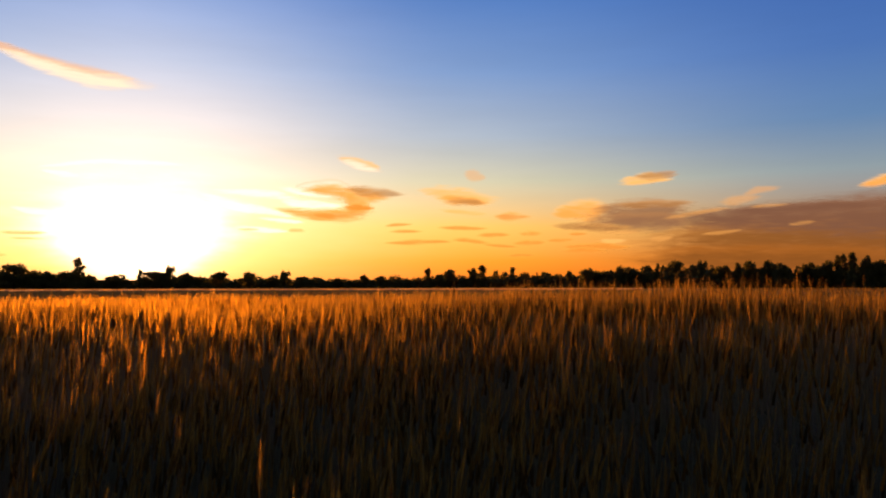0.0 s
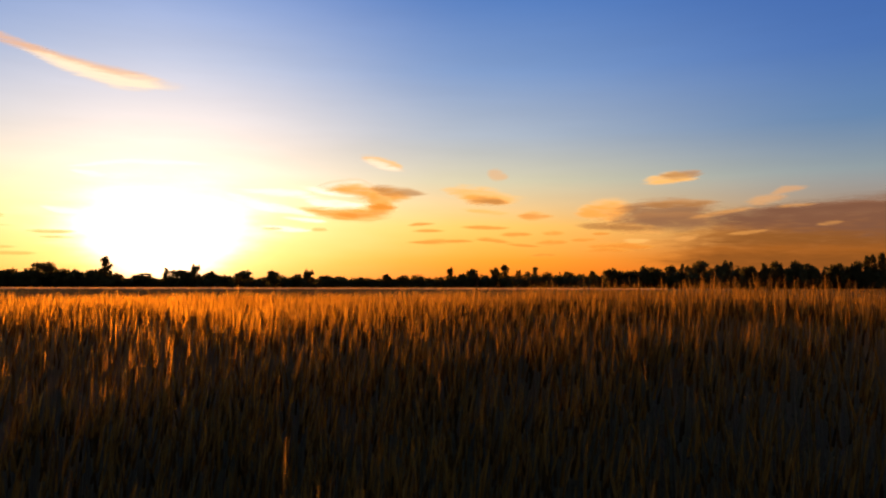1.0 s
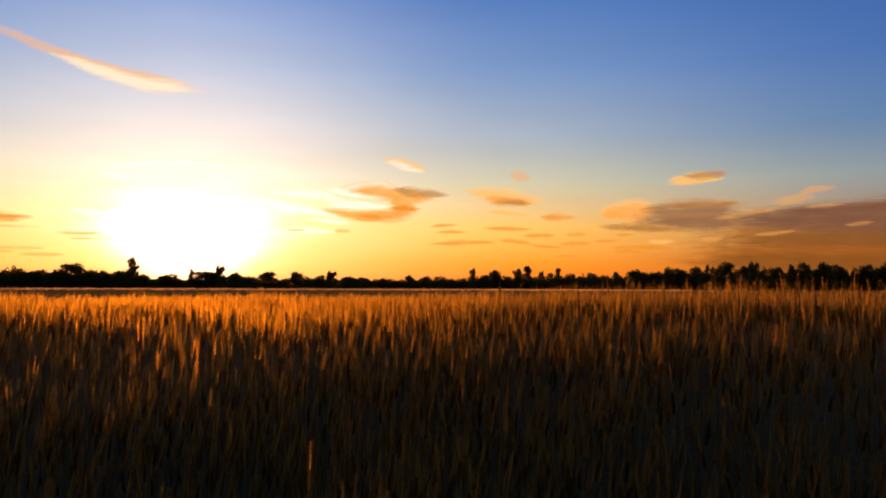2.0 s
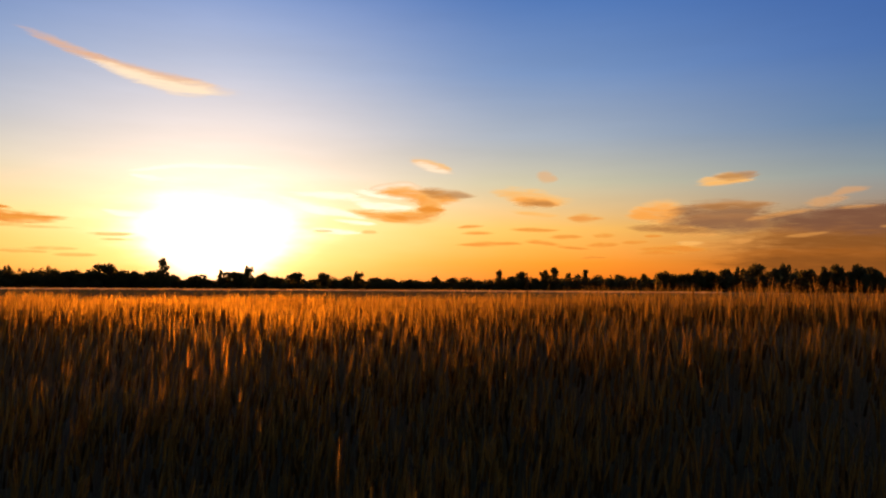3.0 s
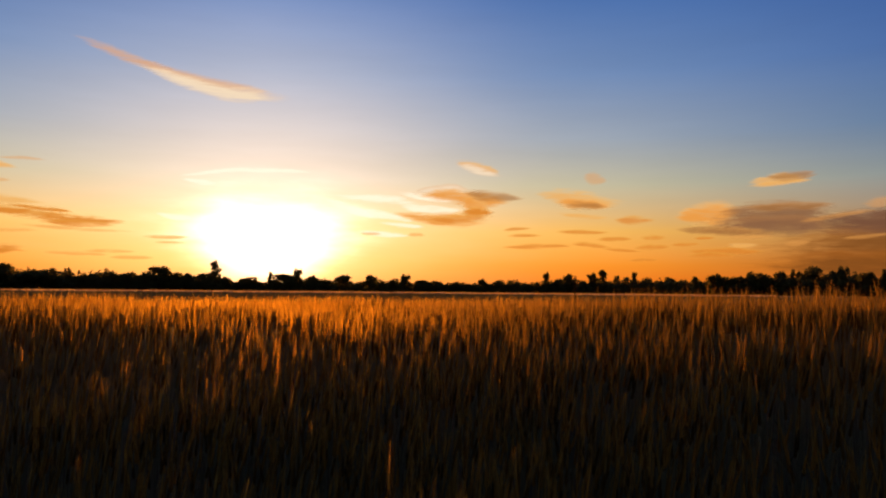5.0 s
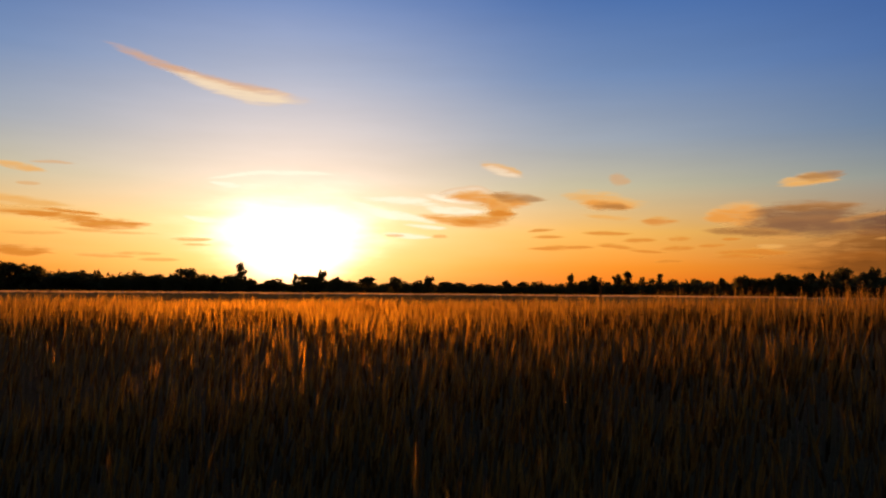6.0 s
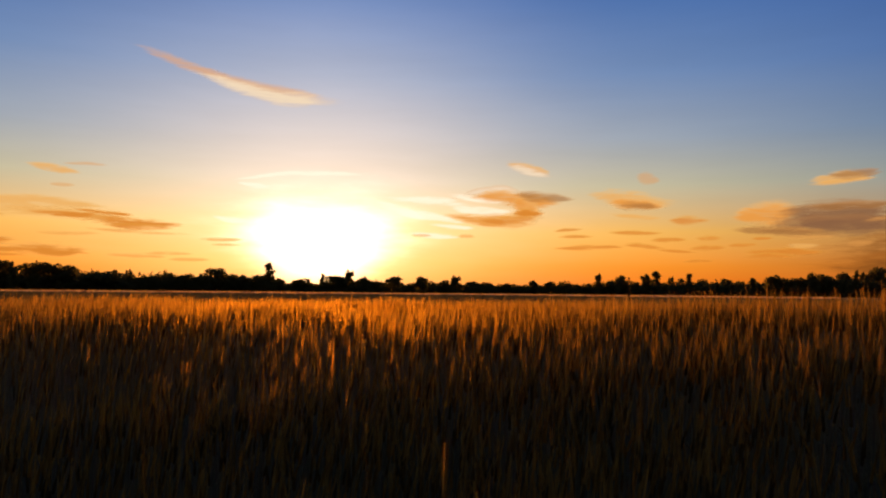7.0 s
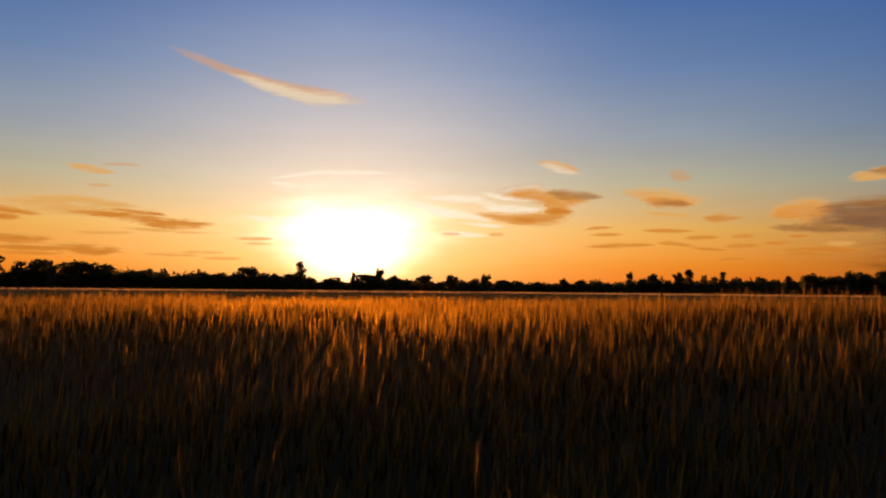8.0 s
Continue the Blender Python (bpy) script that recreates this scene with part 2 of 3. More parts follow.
class Shape:
    """Collects corners, triangles and the material of each."""

    def __init__(self):
        self.v, self.t, self.m = [], [], []

    def tube(self, line, radii, sides, m, closed=True):
        """A round bar along a line of points."""
        start = len(self.v)
        line = [Vector(p) for p in line]
        for i, (p, r) in enumerate(zip(line, radii)):
            d = (line[min(i + 1, len(line) - 1)] - line[max(i - 1, 0)]).normalized()
            a = d.cross(Vector((0.31, 0.95, 0.05))).normalized()
            b = d.cross(a)
            for k in range(sides):
                w = 2 * math.pi * k / sides
                self.v.append(p + (math.cos(w) * a + math.sin(w) * b) * float(r))
        for i in range(len(line) - 1):
            for k in range(sides):
                a, b = start + i * sides + k, start + i * sides + (k + 1) % sides
                self.t += [(a, b, b + sides), (a, b + sides, a + sides)]
                self.m += [m, m]
        return self

    def strip(self, line, widths, side, m):
        """A blade along a line, with a slight fold."""
        start = len(self.v)
        for p, w in zip(line, widths):
            self.v += [Vector(p) - side * float(w / 2), Vector(p) + side * float(w / 2)]
        for i in range(len(line) - 1):
            a = start + 2 * i
            self.t += [(a, a + 1, a + 3), (a, a + 3, a + 2)]
            self.m += [m, m]
        return self

    def mesh(self, name, materials):
        return mesh_of(name, [tuple(p) for p in self.v], self.t, materials, self.m)

    def arrays(self):
        return np.array([tuple(p) for p in self.v]), np.array(self.t), np.array(self.m)


def smooth_step(value, low, high):
    f = np.clip((value - low) / (high - low), 0, 1)
    return f * f * (3 - 2 * f)


def ground_height(x, y):
    """The field climbs gently to a crest ahead, with swells and a hollow, dips behind it and levels out again. Hollow,
    near dip and right bump are added to steer shade and sun on the ears.
    """
    r = np.hypot(x, y)
    rise = 0.43 * smooth_step(r, 0.8, 6.4) - 0.74 * smooth_step(r, 11.0, 45.0) + 0.53 * smooth_step(r, 60.0, 180.0)
    swell = 0.14 * np.exp(-(((x - 1.7) / 1.6) ** 2 + ((y - 6.8) / 3.0) ** 2))
    rough = 0.02 * np.sin(x * 1.7 + 0.6 * y) * np.cos(y * 1.1) * np.exp(-r / 60)
    # added hollow and ring dip, sunk so the near ears fall into shade
    swell = swell + rise - 0.30 * np.exp(-(((x + 2.9) / 2.0) ** 2 + ((y - 3.6) / 2.1) ** 2)) - 0.08 * np.exp(-((r - 3.0) / 1.1) ** 2)
    # added bump that lifts the right-hand ears into the sun
    swell = swell + 0.12 * np.exp(-(((x - 2.1) / 1.8) ** 2 + ((y - 4.0) / 1.5) ** 2))
    return swell + rough


# ---------------------------------------------------------------- ground
def make_ground():
    rings = np.concatenate([[0.0], np.geomspace(0.5, 4800, 110)])
    count = 128
    angle = np.linspace(0, 2 * np.pi, count, endpoint=False)
    x, y = np.outer(rings, np.sin(angle)), np.outer(rings, np.cos(angle))
    verts = np.stack([x, y, ground_height(x, y)], -1).reshape(-1, 3)
    i, k = np.meshgrid(np.arange(len(rings) - 1), np.arange(count), indexing="ij")
    a, b = i * count + k, i * count + (k + 1) % count
    tris = np.concatenate([np.stack([a, b + count, b], -1).reshape(-1, 3), np.stack([a, a + count, b + count], -1).reshape(-1, 3)])
    tagged(new("ground", mesh_of("ground", verts, tris, [SOIL])), "dark brown soil of a wide level farm field", "ground", kind="structure")


make_ground()


# ---------------------------------------------------------------- grain
def bend(height, lean, nod):
    """Middle line of a stem of that height, leaning towards +x and nodding at its tip."""
    def at(f):
        return Vector((lean * f * f, 0.15 * lean * math.sin(3 * f), height * f - nod * 0.1 * f ** 4))
    return at


def ear_line(base, direction, length, droop, steps):
    points, p, d = [], Vector(base), Vector(direction).normalized()
    for _ in range(steps + 1):
        points.append(p.copy())
        p = p + d * length / steps
        d = (d + Vector((droop / steps, 0, -0.3 * abs(droop) / steps))).normalized()
    return points


def grain_pieces(r, detail):
    """Shapes of one bearded stalk: stem, ear, awns and leaves, detail 2 close by, 1 further off."""
    height, lean = r.uniform(0.71, 0.80), r.uniform(0.005, 0.045)
    at = bend(height, lean, 0.2)
    cuts = 6 if detail == 2 else 3
    stem = Shape().tube([at(i / cuts) for i in range(cuts + 1)], np.linspace(0.0022, 0.0013, cuts + 1), 4 if detail == 2 else 3, 0)
    tip, d = at(1.0), (at(1.0) - at(0.9)).normalized()
    length = r.uniform(0.08, 0.115)
    steps = 9 if detail == 2 else 3
    line = ear_line(tip, d, length, r.uniform(0.0, 0.35), steps)
    if detail == 2:
        radii = [0.0015] + [(0.0074 if i % 2 else 0.0056) * (1 - 0.55 * (i / steps) ** 2) for i in range(1, steps)] + [0.001]
        ear = Shape().tube(line, radii, 5, 0)
    else:
        ear = Shape().tube(line, [0.003, 0.0055, 0.0048, 0.0015], 3, 0)
    awns = Shape()
    along = (line[-1] - line[0]).normalized()
    for k in range(20 if detail == 2 else 7):
        f = r.uniform(0.1, 0.95)
        base = line[0].lerp(line[-1], f)
        w = r.uniform(0, 6.28)
        out = Vector((math.cos(w), math.sin(w), 0)) * r.uniform(0.02, 0.1)
        long = r.uniform(0.1, 0.18)
        end = base + (along + out).normalized() * long
        side = Vector((math.cos(w + 1.5), math.sin(w + 1.5), 0.1))
        width = 0.0018 if detail == 2 else 0.0036
        awns.strip([base, end], [width, width * 0.3], side, 0)
    leaves = []
    for k in range(2 if detail == 2 else 1):
        f = (0.26, 0.5)[k] if detail == 2 else 0.45
        base, w = at(f), r.uniform(0, 6.28)
        out, long = Vector((math.cos(w), math.sin(w), 0)), r.uniform(0.14, 0.26)
        rise = r.uniform(0.5, 1.1)
        n = 5 if detail == 2 else 2
        pts = [base + out * long * 0.75 * (i / n) + Vector((0, 0, long * (rise * (i / n) - 1.1 * (i / n) ** 2))) for i in range(n + 1)]
        widths = [0.007 * (1 - (i / n) ** 1.6) + 0.002 * (0 < i < n) + 0.0006 for i in range(n + 1)]
        leaves.append(Shape().strip(pts, widths, Vector((-out.y, out.x, 0.25)).normalized(), 0))
    return stem, ear, awns, leaves


def joined(pieces):
    """All pieces of a stalk as arrays, with material slots stem, ear, awn, leaf."""
    stem, ear, awns, leaves = pieces
    vs, ts, ms, base = [], [], [], 0
    for slot, shape in [(0, stem), (1, ear), (2, awns)] + [(3, leaf) for leaf in leaves]:
        v, t, m = shape.arrays()
        vs.append(v), ts.append(t + base), ms.append(np.full(len(t), slot))
        base += len(v)
    return np.concatenate(vs), np.concatenate(ts), np.concatenate(ms)


def tuft(r):
    """A distant tuft of stalks: stems and ears with a few faces each."""
    shape = Shape()
    for _ in range(4):
        x, y, w = r.normal(0, 0.07), r.normal(0, 0.07), r.uniform(0, 3.14)
        h, lx = r.uniform(0.82, 0.98), r.normal(0.03, 0.04)
        side = Vector((math.cos(w), math.sin(w), 0))
        top = Vector((x + lx, y, h - 0.16))
        shape.strip([Vector((x, y, 0.25)), top], [0.008, 0.006], side, 0)
        for s in (side, Vector((-side.y, side.x, 0))):
            shape.strip([top, top + Vector((lx * 0.2, 0, 0.07)), top + Vector((lx * 0.6, 0, 0.2))], [0.005, 0.012, 0.002], s, 1)
    return shape.arrays()


def scatter(templates, x, y, r, low=0.87, high=1.055, tilt=2.6):
    """Copies of the templates at the places x, y, each turned and sized by chance, as arrays of one mesh."""
    pick = r.integers(0, len(templates), len(x))
    vs, ts, ms, chance, base = [], [], [], [], 0
    for i, (v, t, m) in enumerate(templates):
        chosen = np.flatnonzero(pick == i)
        n = len(chosen)
        yaw = r.normal(0.5, 1.3, n)
        size = low + (high - low) * r.uniform(0, 1, n) ** 1.2
        away = np.hypot(x[chosen], y[chosen])
        size = 0.95 + 0.03 * smooth_step(away, 3.5, 5.5) + (size - 0.955) * (1 - 0.45 * smooth_step(away, 3.3, 5.3))
        size += np.where(r.uniform(0, 1, n) < 0.15, r.uniform(0.05, 0.15, n), 0.0) * (1 - 0.8 * smooth_step(away, 2.8, 4.4))
        patch = (1.0 + 0.03 * np.sin(x[chosen] * 0.9 + 1.3) * np.cos(y[chosen] * 0.7)) * (1 - 0.14 * (1 - smooth_step(np.hypot(x[chosen], y[chosen]), 1.2, 4.5)))
        patch *= 0.948 + 0.105 * clumps(x[chosen], y[chosen])
        c, s = np.cos(yaw), np.sin(yaw)
        px = (v[None, :, 0] * c[:, None] - v[None, :, 1] * s[:, None])
        py = (v[None, :, 0] * s[:, None] + v[None, :, 1] * c[:, None])
        pz = np.repeat(v[None, :, 2], n, 0) * (size * patch)[:, None]
        lean = np.tan(np.radians(r.normal(0, tilt, (n, 2))))
        px, py = px + pz * lean[:, :1] + x[chosen][:, None], py + pz * lean[:, 1:] + y[chosen][:, None]
        pz = pz + ground_height(x[chosen], y[chosen])[:, None]
        vs.append(np.stack([px, py, pz], -1).reshape(-1, 3))
        ts.append((t[None] + (np.arange(n) * len(v))[:, None, None] + base).reshape(-1, 3))
        ms.append(np.tile(m, n))
        chance.append(np.repeat(r.uniform(0, 1, n), len(v)))
        base += n * len(v)
    return np.concatenate(vs), np.concatenate(ts), np.concatenate(ms), np.concatenate(chance)


def fan(count, near, far, left, right, r):
    """Places spread evenly over a ring sector, bearings in degrees."""
    d = np.sqrt(r.uniform(near ** 2, far ** 2, count))
    a = np.radians(r.uniform(left, right, count))
    return d * np.sin(a), d * np.cos(a)


def clumps(x, y):
    """How well the crop stands at a place, 0 to 1: tufts a hand's width to a step across."""
    f = np.sin(5.1 * x + 1.7 * np.sin(2.3 * y)) * np.sin(4.3 * y + 1.9 * np.sin(2.9 * x))
    g = np.sin(1.3 * x + 0.9 * np.sin(1.1 * y) + 0.4) * np.sin(1.15 * y + 1.2 * np.sin(0.8 * x))
    return np.clip(0.5 + 0.38 * f + 0.3 * g, 0, 1)


def thinned(x, y, r):
    keep = r.uniform(0, 1, len(x)) < 0.3 + 0.7 * clumps(x, y)
    return x[keep], y[keep]


GRAIN = [STEM, EAR, AWN, LEAF]
near_templates = [joined(grain_pieces(rng, 2)) for _ in range(9)]
mid_templates = [joined(grain_pieces(rng, 1)) for _ in range(9)]
far_templates = [tuft(rng) for _ in range(10)]


def make_crop(name, label, templates, x, y, **how):
    v, t, m, chance = scatter(templates, x, y, rng, **how)
    tagged(new(name, mesh_of(name, v, t, GRAIN, m, stalk=chance)), label, "grain crop", kind="stuff")


x, y = thinned(*fan(5900, 1.7, 4.6, -56, 42, rng), rng)
make_crop("grain_crop_near", "dense bearded grain stalks, golden ears over dark green leaves", near_templates, x, y)
x, y = thinned(*fan(25000, 4.6, 14, -54, 40, rng), rng)
make_crop("grain_crop_middle", "golden backlit grain ears standing close together", mid_templates, x, y)
x, y = fan(6500, 14, 34, -53, 39, rng)
make_crop("grain_crop_far", "tufts of golden grain reaching to the field's edge", far_templates, x, y)
x, y = fan(3000, 1.0, 6.5, 42, 304, rng)
make_crop("grain_crop_behind", "bearded grain standing on all sides of the viewpoint", mid_templates, x, y)
x, y = fan(3500, 6.5, 24, 40, 306, rng)
make_crop("grain_crop_around", "grain reaching away behind the viewpoint", far_templates, x, y)


# far strips of crop before the wood
def blades(count, near, far, left, right, height, width, r, uneven=0.175):
    """Upright blades of a distant crop."""
    x, y = fan(count, near, far, left, right, r)
    z = ground_height(x, y)
    w = r.uniform(0, np.pi, count)
    h = height * r.uniform(0.975 - uneven, 0.975 + uneven, count)
    dx, dy = np.cos(w) * width / 2, np.sin(w) * width / 2
    verts = np.stack([np.stack([x - dx, y - dy, z], -1), np.stack([x + dx, y + dy, z], -1), np.stack([x + dx * 0.7, y + dy * 0.7, z + h], -1),
                      np.stack([x - dx * 0.6, y - dy * 0.6, z + h * 0.95], -1)], 1).reshape(-1, 3)
    q = np.arange(count)[:, None] * 4
    tris = np.concatenate([q + np.array([[0, 1, 2]]), q + np.array([[0, 2, 3]])])
    return verts, tris


v, t = blades(26000, 36, 180, -62, 48, 0.72, 0.35, rng)
tagged(new("green_crop", mesh_of("green_crop", v, t, [LEAF])), "low dark green crop beyond the grain", "field crop", kind="stuff")
v, t = blades(14000, 188, 215, -62, 15, 1.0, 0.6, rng, 0.035)
tagged(new("pale_grain_strip", mesh_of("pale_grain_strip", v, t, [STRAW])), "thin pale strip of dry grain before the wood", "grain crop", kind="stuff")
v, t = blades(26000, 36, 190, 19.5, 48, 0.9, 0.12, rng)
tagged(new("golden_grain_slope", mesh_of("golden_grain_slope", v, t, [EAR, STEM, EAR], np.repeat(rng.integers(0, 3, 26000)[None], 2, 0).ravel(), stalk=np.repeat(rng.uniform(0, 1, 26000), 4))), "golden grain field running up to the dark trees", "grain crop", kind="stuff")


# ---------------------------------------------------------------- single stalks close by
def make_stalk(r):
    stem, ear, awns, leaves = grain_pieces(r, 2)
    stalk = new("grain_stalk", stem.mesh("stem", [STEM]))
    head = part("ear", ear.mesh("ear", [EAR]), stalk, "golden bearded ear")
    part("beard", awns.mesh("beard", [AWN]), head, "fine straw-coloured bristles")
    for leaf in leaves:
        part("leaf", leaf.mesh("leaf", [LEAF]), stalk, "narrow green leaf")
    return tagged(stalk, "slender bearded grain stalk with a golden nodding ear", "grain stalk", "stalks at the field's near edge")


stalks = [make_stalk(rng) for _ in range(7)]
x, y = fan(250, 1.05, 1.7, -52, 38, rng)
for i in range(len(x)):
    size, turn = rng.uniform(0.74, 0.84), rng.normal(30, 75)
    m = pose(x[i], y[i], float(ground_height(x[i], y[i])) - 0.005, rng.normal(0, 3.5), rng.normal(0, 3.5), turn) @ Matrix.Scale(size, 4)
    if i < len(stalks):
        stalks[i].matrix_basis = m
    else:
        copy_thing(stalks[i % len(stalks)], m)


# tall single stalks that stand out of the crop: bearing, distance, height of the tip below the eye
for i, (az, d, drop) in enumerate(((14.9, 3.0, 0.36), (23.0, 3.2, 0.19), (22.4, 3.1, 0.2), (22.4, 2.0, 0.28), (29.6, 2.4, 0.17), (30.6, 2.3, 0.16),
                                   (-5.6, 2.5, 0.27), (-9.3, 3.4, 0.33), (-0.5, 3.3, 0.4), (-5.2, 3.0, 0.35), (3.7, 3.4, 0.3), (-14.5, 3.3, 0.38),
                                   (17.8, 3.3, 0.25), (19.6, 3.1, 0.28), (11.0, 3.2, 0.3), (-31.2, 3.2, 0.33), (-26.8, 3.5, 0.34), (8.2, 2.9, 0.37))):
    p = way(az, 0) * d
    low = float(ground_height(p.x, p.y))
    size = (EYE - drop - low) / 1.0
    copy_thing(stalks[i % len(stalks)], pose(p.x, p.y, low - 0.005, rng.normal(0, 2), rng.normal(0, 2), rng.normal(30, 70)) @ Matrix.Scale(size, 4))


# ---------------------------------------------------------------- tall weeds above the grain
def make_weed(r):
    """A tall dry weed: a stiff stem with a narrow head of seed clusters."""
    stem = Shape().tube([(0, 0, 0), (0.01, 0, 0.5), (0.0, 0.01, 1.0), (0.015, 0, 1.4)], [0.007, 0.006, 0.005, 0.002], 5, 0)
    weed = new("tall_weed", stem.mesh("stem", [STEM]))
    points = np.array([(r.normal(0, 0.012), r.normal(0, 0.012), z) for z in np.linspace(1.08, 1.44, 90)])
    v, t = cards(points, 0.014, r)
    part("seed_head", mesh_of("seed_head", v, t, [BARK], smooth=False), weed, "narrow dark brown seed head")
    return tagged(weed, "tall dry weed with a dark seed head among the grain", "weed", "weeds above the grain")


# ---------------------------------------------------------------- trees
def cards(centres, size, r):
    """Small leafy clumps: one bent four-sided card at each centre."""
    n = len(centres)
    a = r.normal(size=(n, 3))
    a /= np.linalg.norm(a, axis=1)[:, None]
    b = np.cross(a, r.normal(size=(n, 3)))
    b /= np.linalg.norm(b, axis=1)[:, None]
    s = size * r.uniform(0.6, 1.3, (n, 1))
    c = np.cross(a, b) * s * 0.3
    verts = np.stack([centres - a * s, centres + b * s * 0.7 + c, centres + a * s, centres - b * s * 0.7 + c], 1).reshape(-1, 3)
    q = np.arange(n)[:, None] * 4
    return verts, np.concatenate([q + np.array([[0, 1, 2]]), q + np.array([[0, 2, 3]])])


def crown_points(lobes, count, r):
    """Points in and on a set of lobes (x, y, z, radius, height of the lobe)."""
    out = []
    total = sum(l[3] ** 2 for l in lobes)
    for x, y, z, rad, tall in lobes:
        n = int(count * rad ** 2 / total) + 8
        d = r.normal(size=(n, 3))
        d /= np.linalg.norm(d, axis=1)[:, None]
        d *= (r.uniform(0.35, 1.0, (n, 1))) ** 0.5 * (1 + 0.18 * np.sin(5 * d[:, :1] + 3 * d[:, 2:]))
        out.append(np.array([x, y, z]) + d * np.array([rad, rad, tall]))
    return np.concatenate(out)


def make_tree(kind, r):
    """A tree of height 1 and crown width about 1, trunk and limbs under a crown of leafy clumps."""
    lobes = []
    if kind == "round":
        for _ in range(26):
            w, z = r.uniform(0, 6.28), r.uniform(0.16, 0.86)
            d = 0.36 * math.sqrt(max(0.0, 1.0 - ((z - 0.42) / 0.5) ** 2)) * r.uniform(0.1, 1.0) ** 0.5
            lobes.append((d * math.cos(w), d * math.sin(w), z, r.uniform(0.12, 0.19), r.uniform(0.09, 0.13)))
    elif kind == "tall":
        for i in range(15):
            z = 0.12 + 0.82 * i / 14
            wide = 0.28 * (1.0 - 1.3 * max(0.0, z - 0.72)) * r.uniform(0.75, 1.15)
            lobes.append((r.normal(0, 0.07), r.normal(0, 0.07), z, wide, r.uniform(0.05, 0.08)))
    elif kind == "topped":
        lobes = [(0.02, 0, 0.88, 0.13, 0.075), (-0.04, 0.02, 0.82, 0.15, 0.075), (0.06, 0, 0.78, 0.14, 0.07), (-0.01, 0, 0.7, 0.12, 0.06), (0.22, 0, 0.67, 0.09, 0.045), (0.12, 0, 0.62, 0.13, 0.05),
                 (-0.02, 0.03, 0.56, 0.2, 0.06), (0.08, 0, 0.48, 0.24, 0.07), (-0.12, 0, 0.42, 0.26, 0.07), (0.18, 0.1, 0.34, 0.32, 0.09), (-0.2, 0, 0.3, 0.34, 0.09), (0, 0, 0.18, 0.44, 0.12)]
    elif kind == "ball":
        for _ in range(8):
            w, d = r.uniform(0, 6.28), r.uniform(0.02, 0.17)
            lobes.append((d * math.cos(w), d * math.sin(w), r.uniform(0.74, 0.9), r.uniform(0.15, 0.22), r.uniform(0.06, 0.09)))
        lobes += [(0.04, 0, 0.66, 0.26, 0.08), (-0.06, 0.05, 0.55, 0.32, 0.09), (0.12, 0, 0.42, 0.4, 0.1), (-0.12, 0, 0.36, 0.42, 0.1), (0, 0, 0.18, 0.5, 0.12)]
    elif kind == "gappy":
        for i in range(22):
            w, z = 2.4 * i + r.uniform(-0.5, 0.5), 0.24 + 0.03 * i
            d = r.uniform(0.08, 0.36) * math.sin(math.pi * min(1.0, 1.25 - z)) + 0.04
            lobes.append((d * math.cos(w), d * math.sin(w), z, r.uniform(0.11, 0.17), r.uniform(0.07, 0.11)))
    else:
        for _ in range(12):
            w, d = r.uniform(0, 6.28), r.uniform(0.0, 0.4)
            lobes.append((d * math.cos(w), d * math.sin(w), r.uniform(0.15, 0.78) * (1 - d * 0.6), r.uniform(0.14, 0.22), r.uniform(0.12, 0.18)))
    wood = Shape().tube([(0, 0, -0.02), (0.012, 0.0, 0.25), (-0.01, 0.01, 0.5), (0.0, 0.0, 0.86)], [0.03, 0.022, 0.016, 0.004], 7, 0)
    for lobe in lobes:
        z = min(0.8, max(0.15, lobe[2] - 0.18))
        wood.tube([(0, 0, z), (lobe[0] * 0.5, lobe[1] * 0.5, (z + lobe[2]) / 2 + 0.02), lobe[:3]], [0.011, 0.007, 0.003], 4, 0)
    tree = new("tree", None)
    part("trunk", wood.mesh("trunk", [BARK]), tree, "dark bare trunk and limbs")
    v, t = cards(crown_points(lobes, 2600, r), 0.037, r)
    v[:, 2] /= np.percentile(v[:, 2], 99.6)
    part("crown", mesh_of("crown", v, t, [CROWN], smooth=False), tree, "dense dark leafy crown")
    return tree


weed = make_weed(rng)
for i, (az, d, tall) in enumerate(((0.95, 8.5, 0.87), (-27.6, 11.0, 0.8), (-14.4, 11.0, 0.79), (7.6, 8.0, 0.68), (16.8, 7.2, 0.68))):
    p = way(az, 0) * d
    m = pose(p.x, p.y, float(ground_height(p.x, p.y)) - 0.01, 0, rng.normal(0, 2), 70 * i) @ Matrix.Scale(tall, 4)
    if i:
        copy_thing(weed, m)
    else:
        weed.matrix_basis = m

tree_rng = np.random.default_rng(21)
KINDS = {}
for kind, amount in (("round", 4), ("tall", 3), ("topped", 1), ("ball", 3), ("gappy", 3), ("bush", 3)):
    KINDS[kind] = [make_tree(kind, tree_rng) for _ in range(amount)]
LABELS = {"round": "broad round-crowned tree, a dark silhouette at the field's end", "tall": "tall narrow tree, dark against the evening sky",
          "ball": "slim tree with a small round crown above the wood", "topped": "tall tree with a round tuft of leaves on a bare trunk", "gappy": "loose-crowned tree with sky showing between its limbs",
          "bush": "low bushy tree in the dark wood's edge"}
used, turns = set(), dict.fromkeys(KINDS, 0)


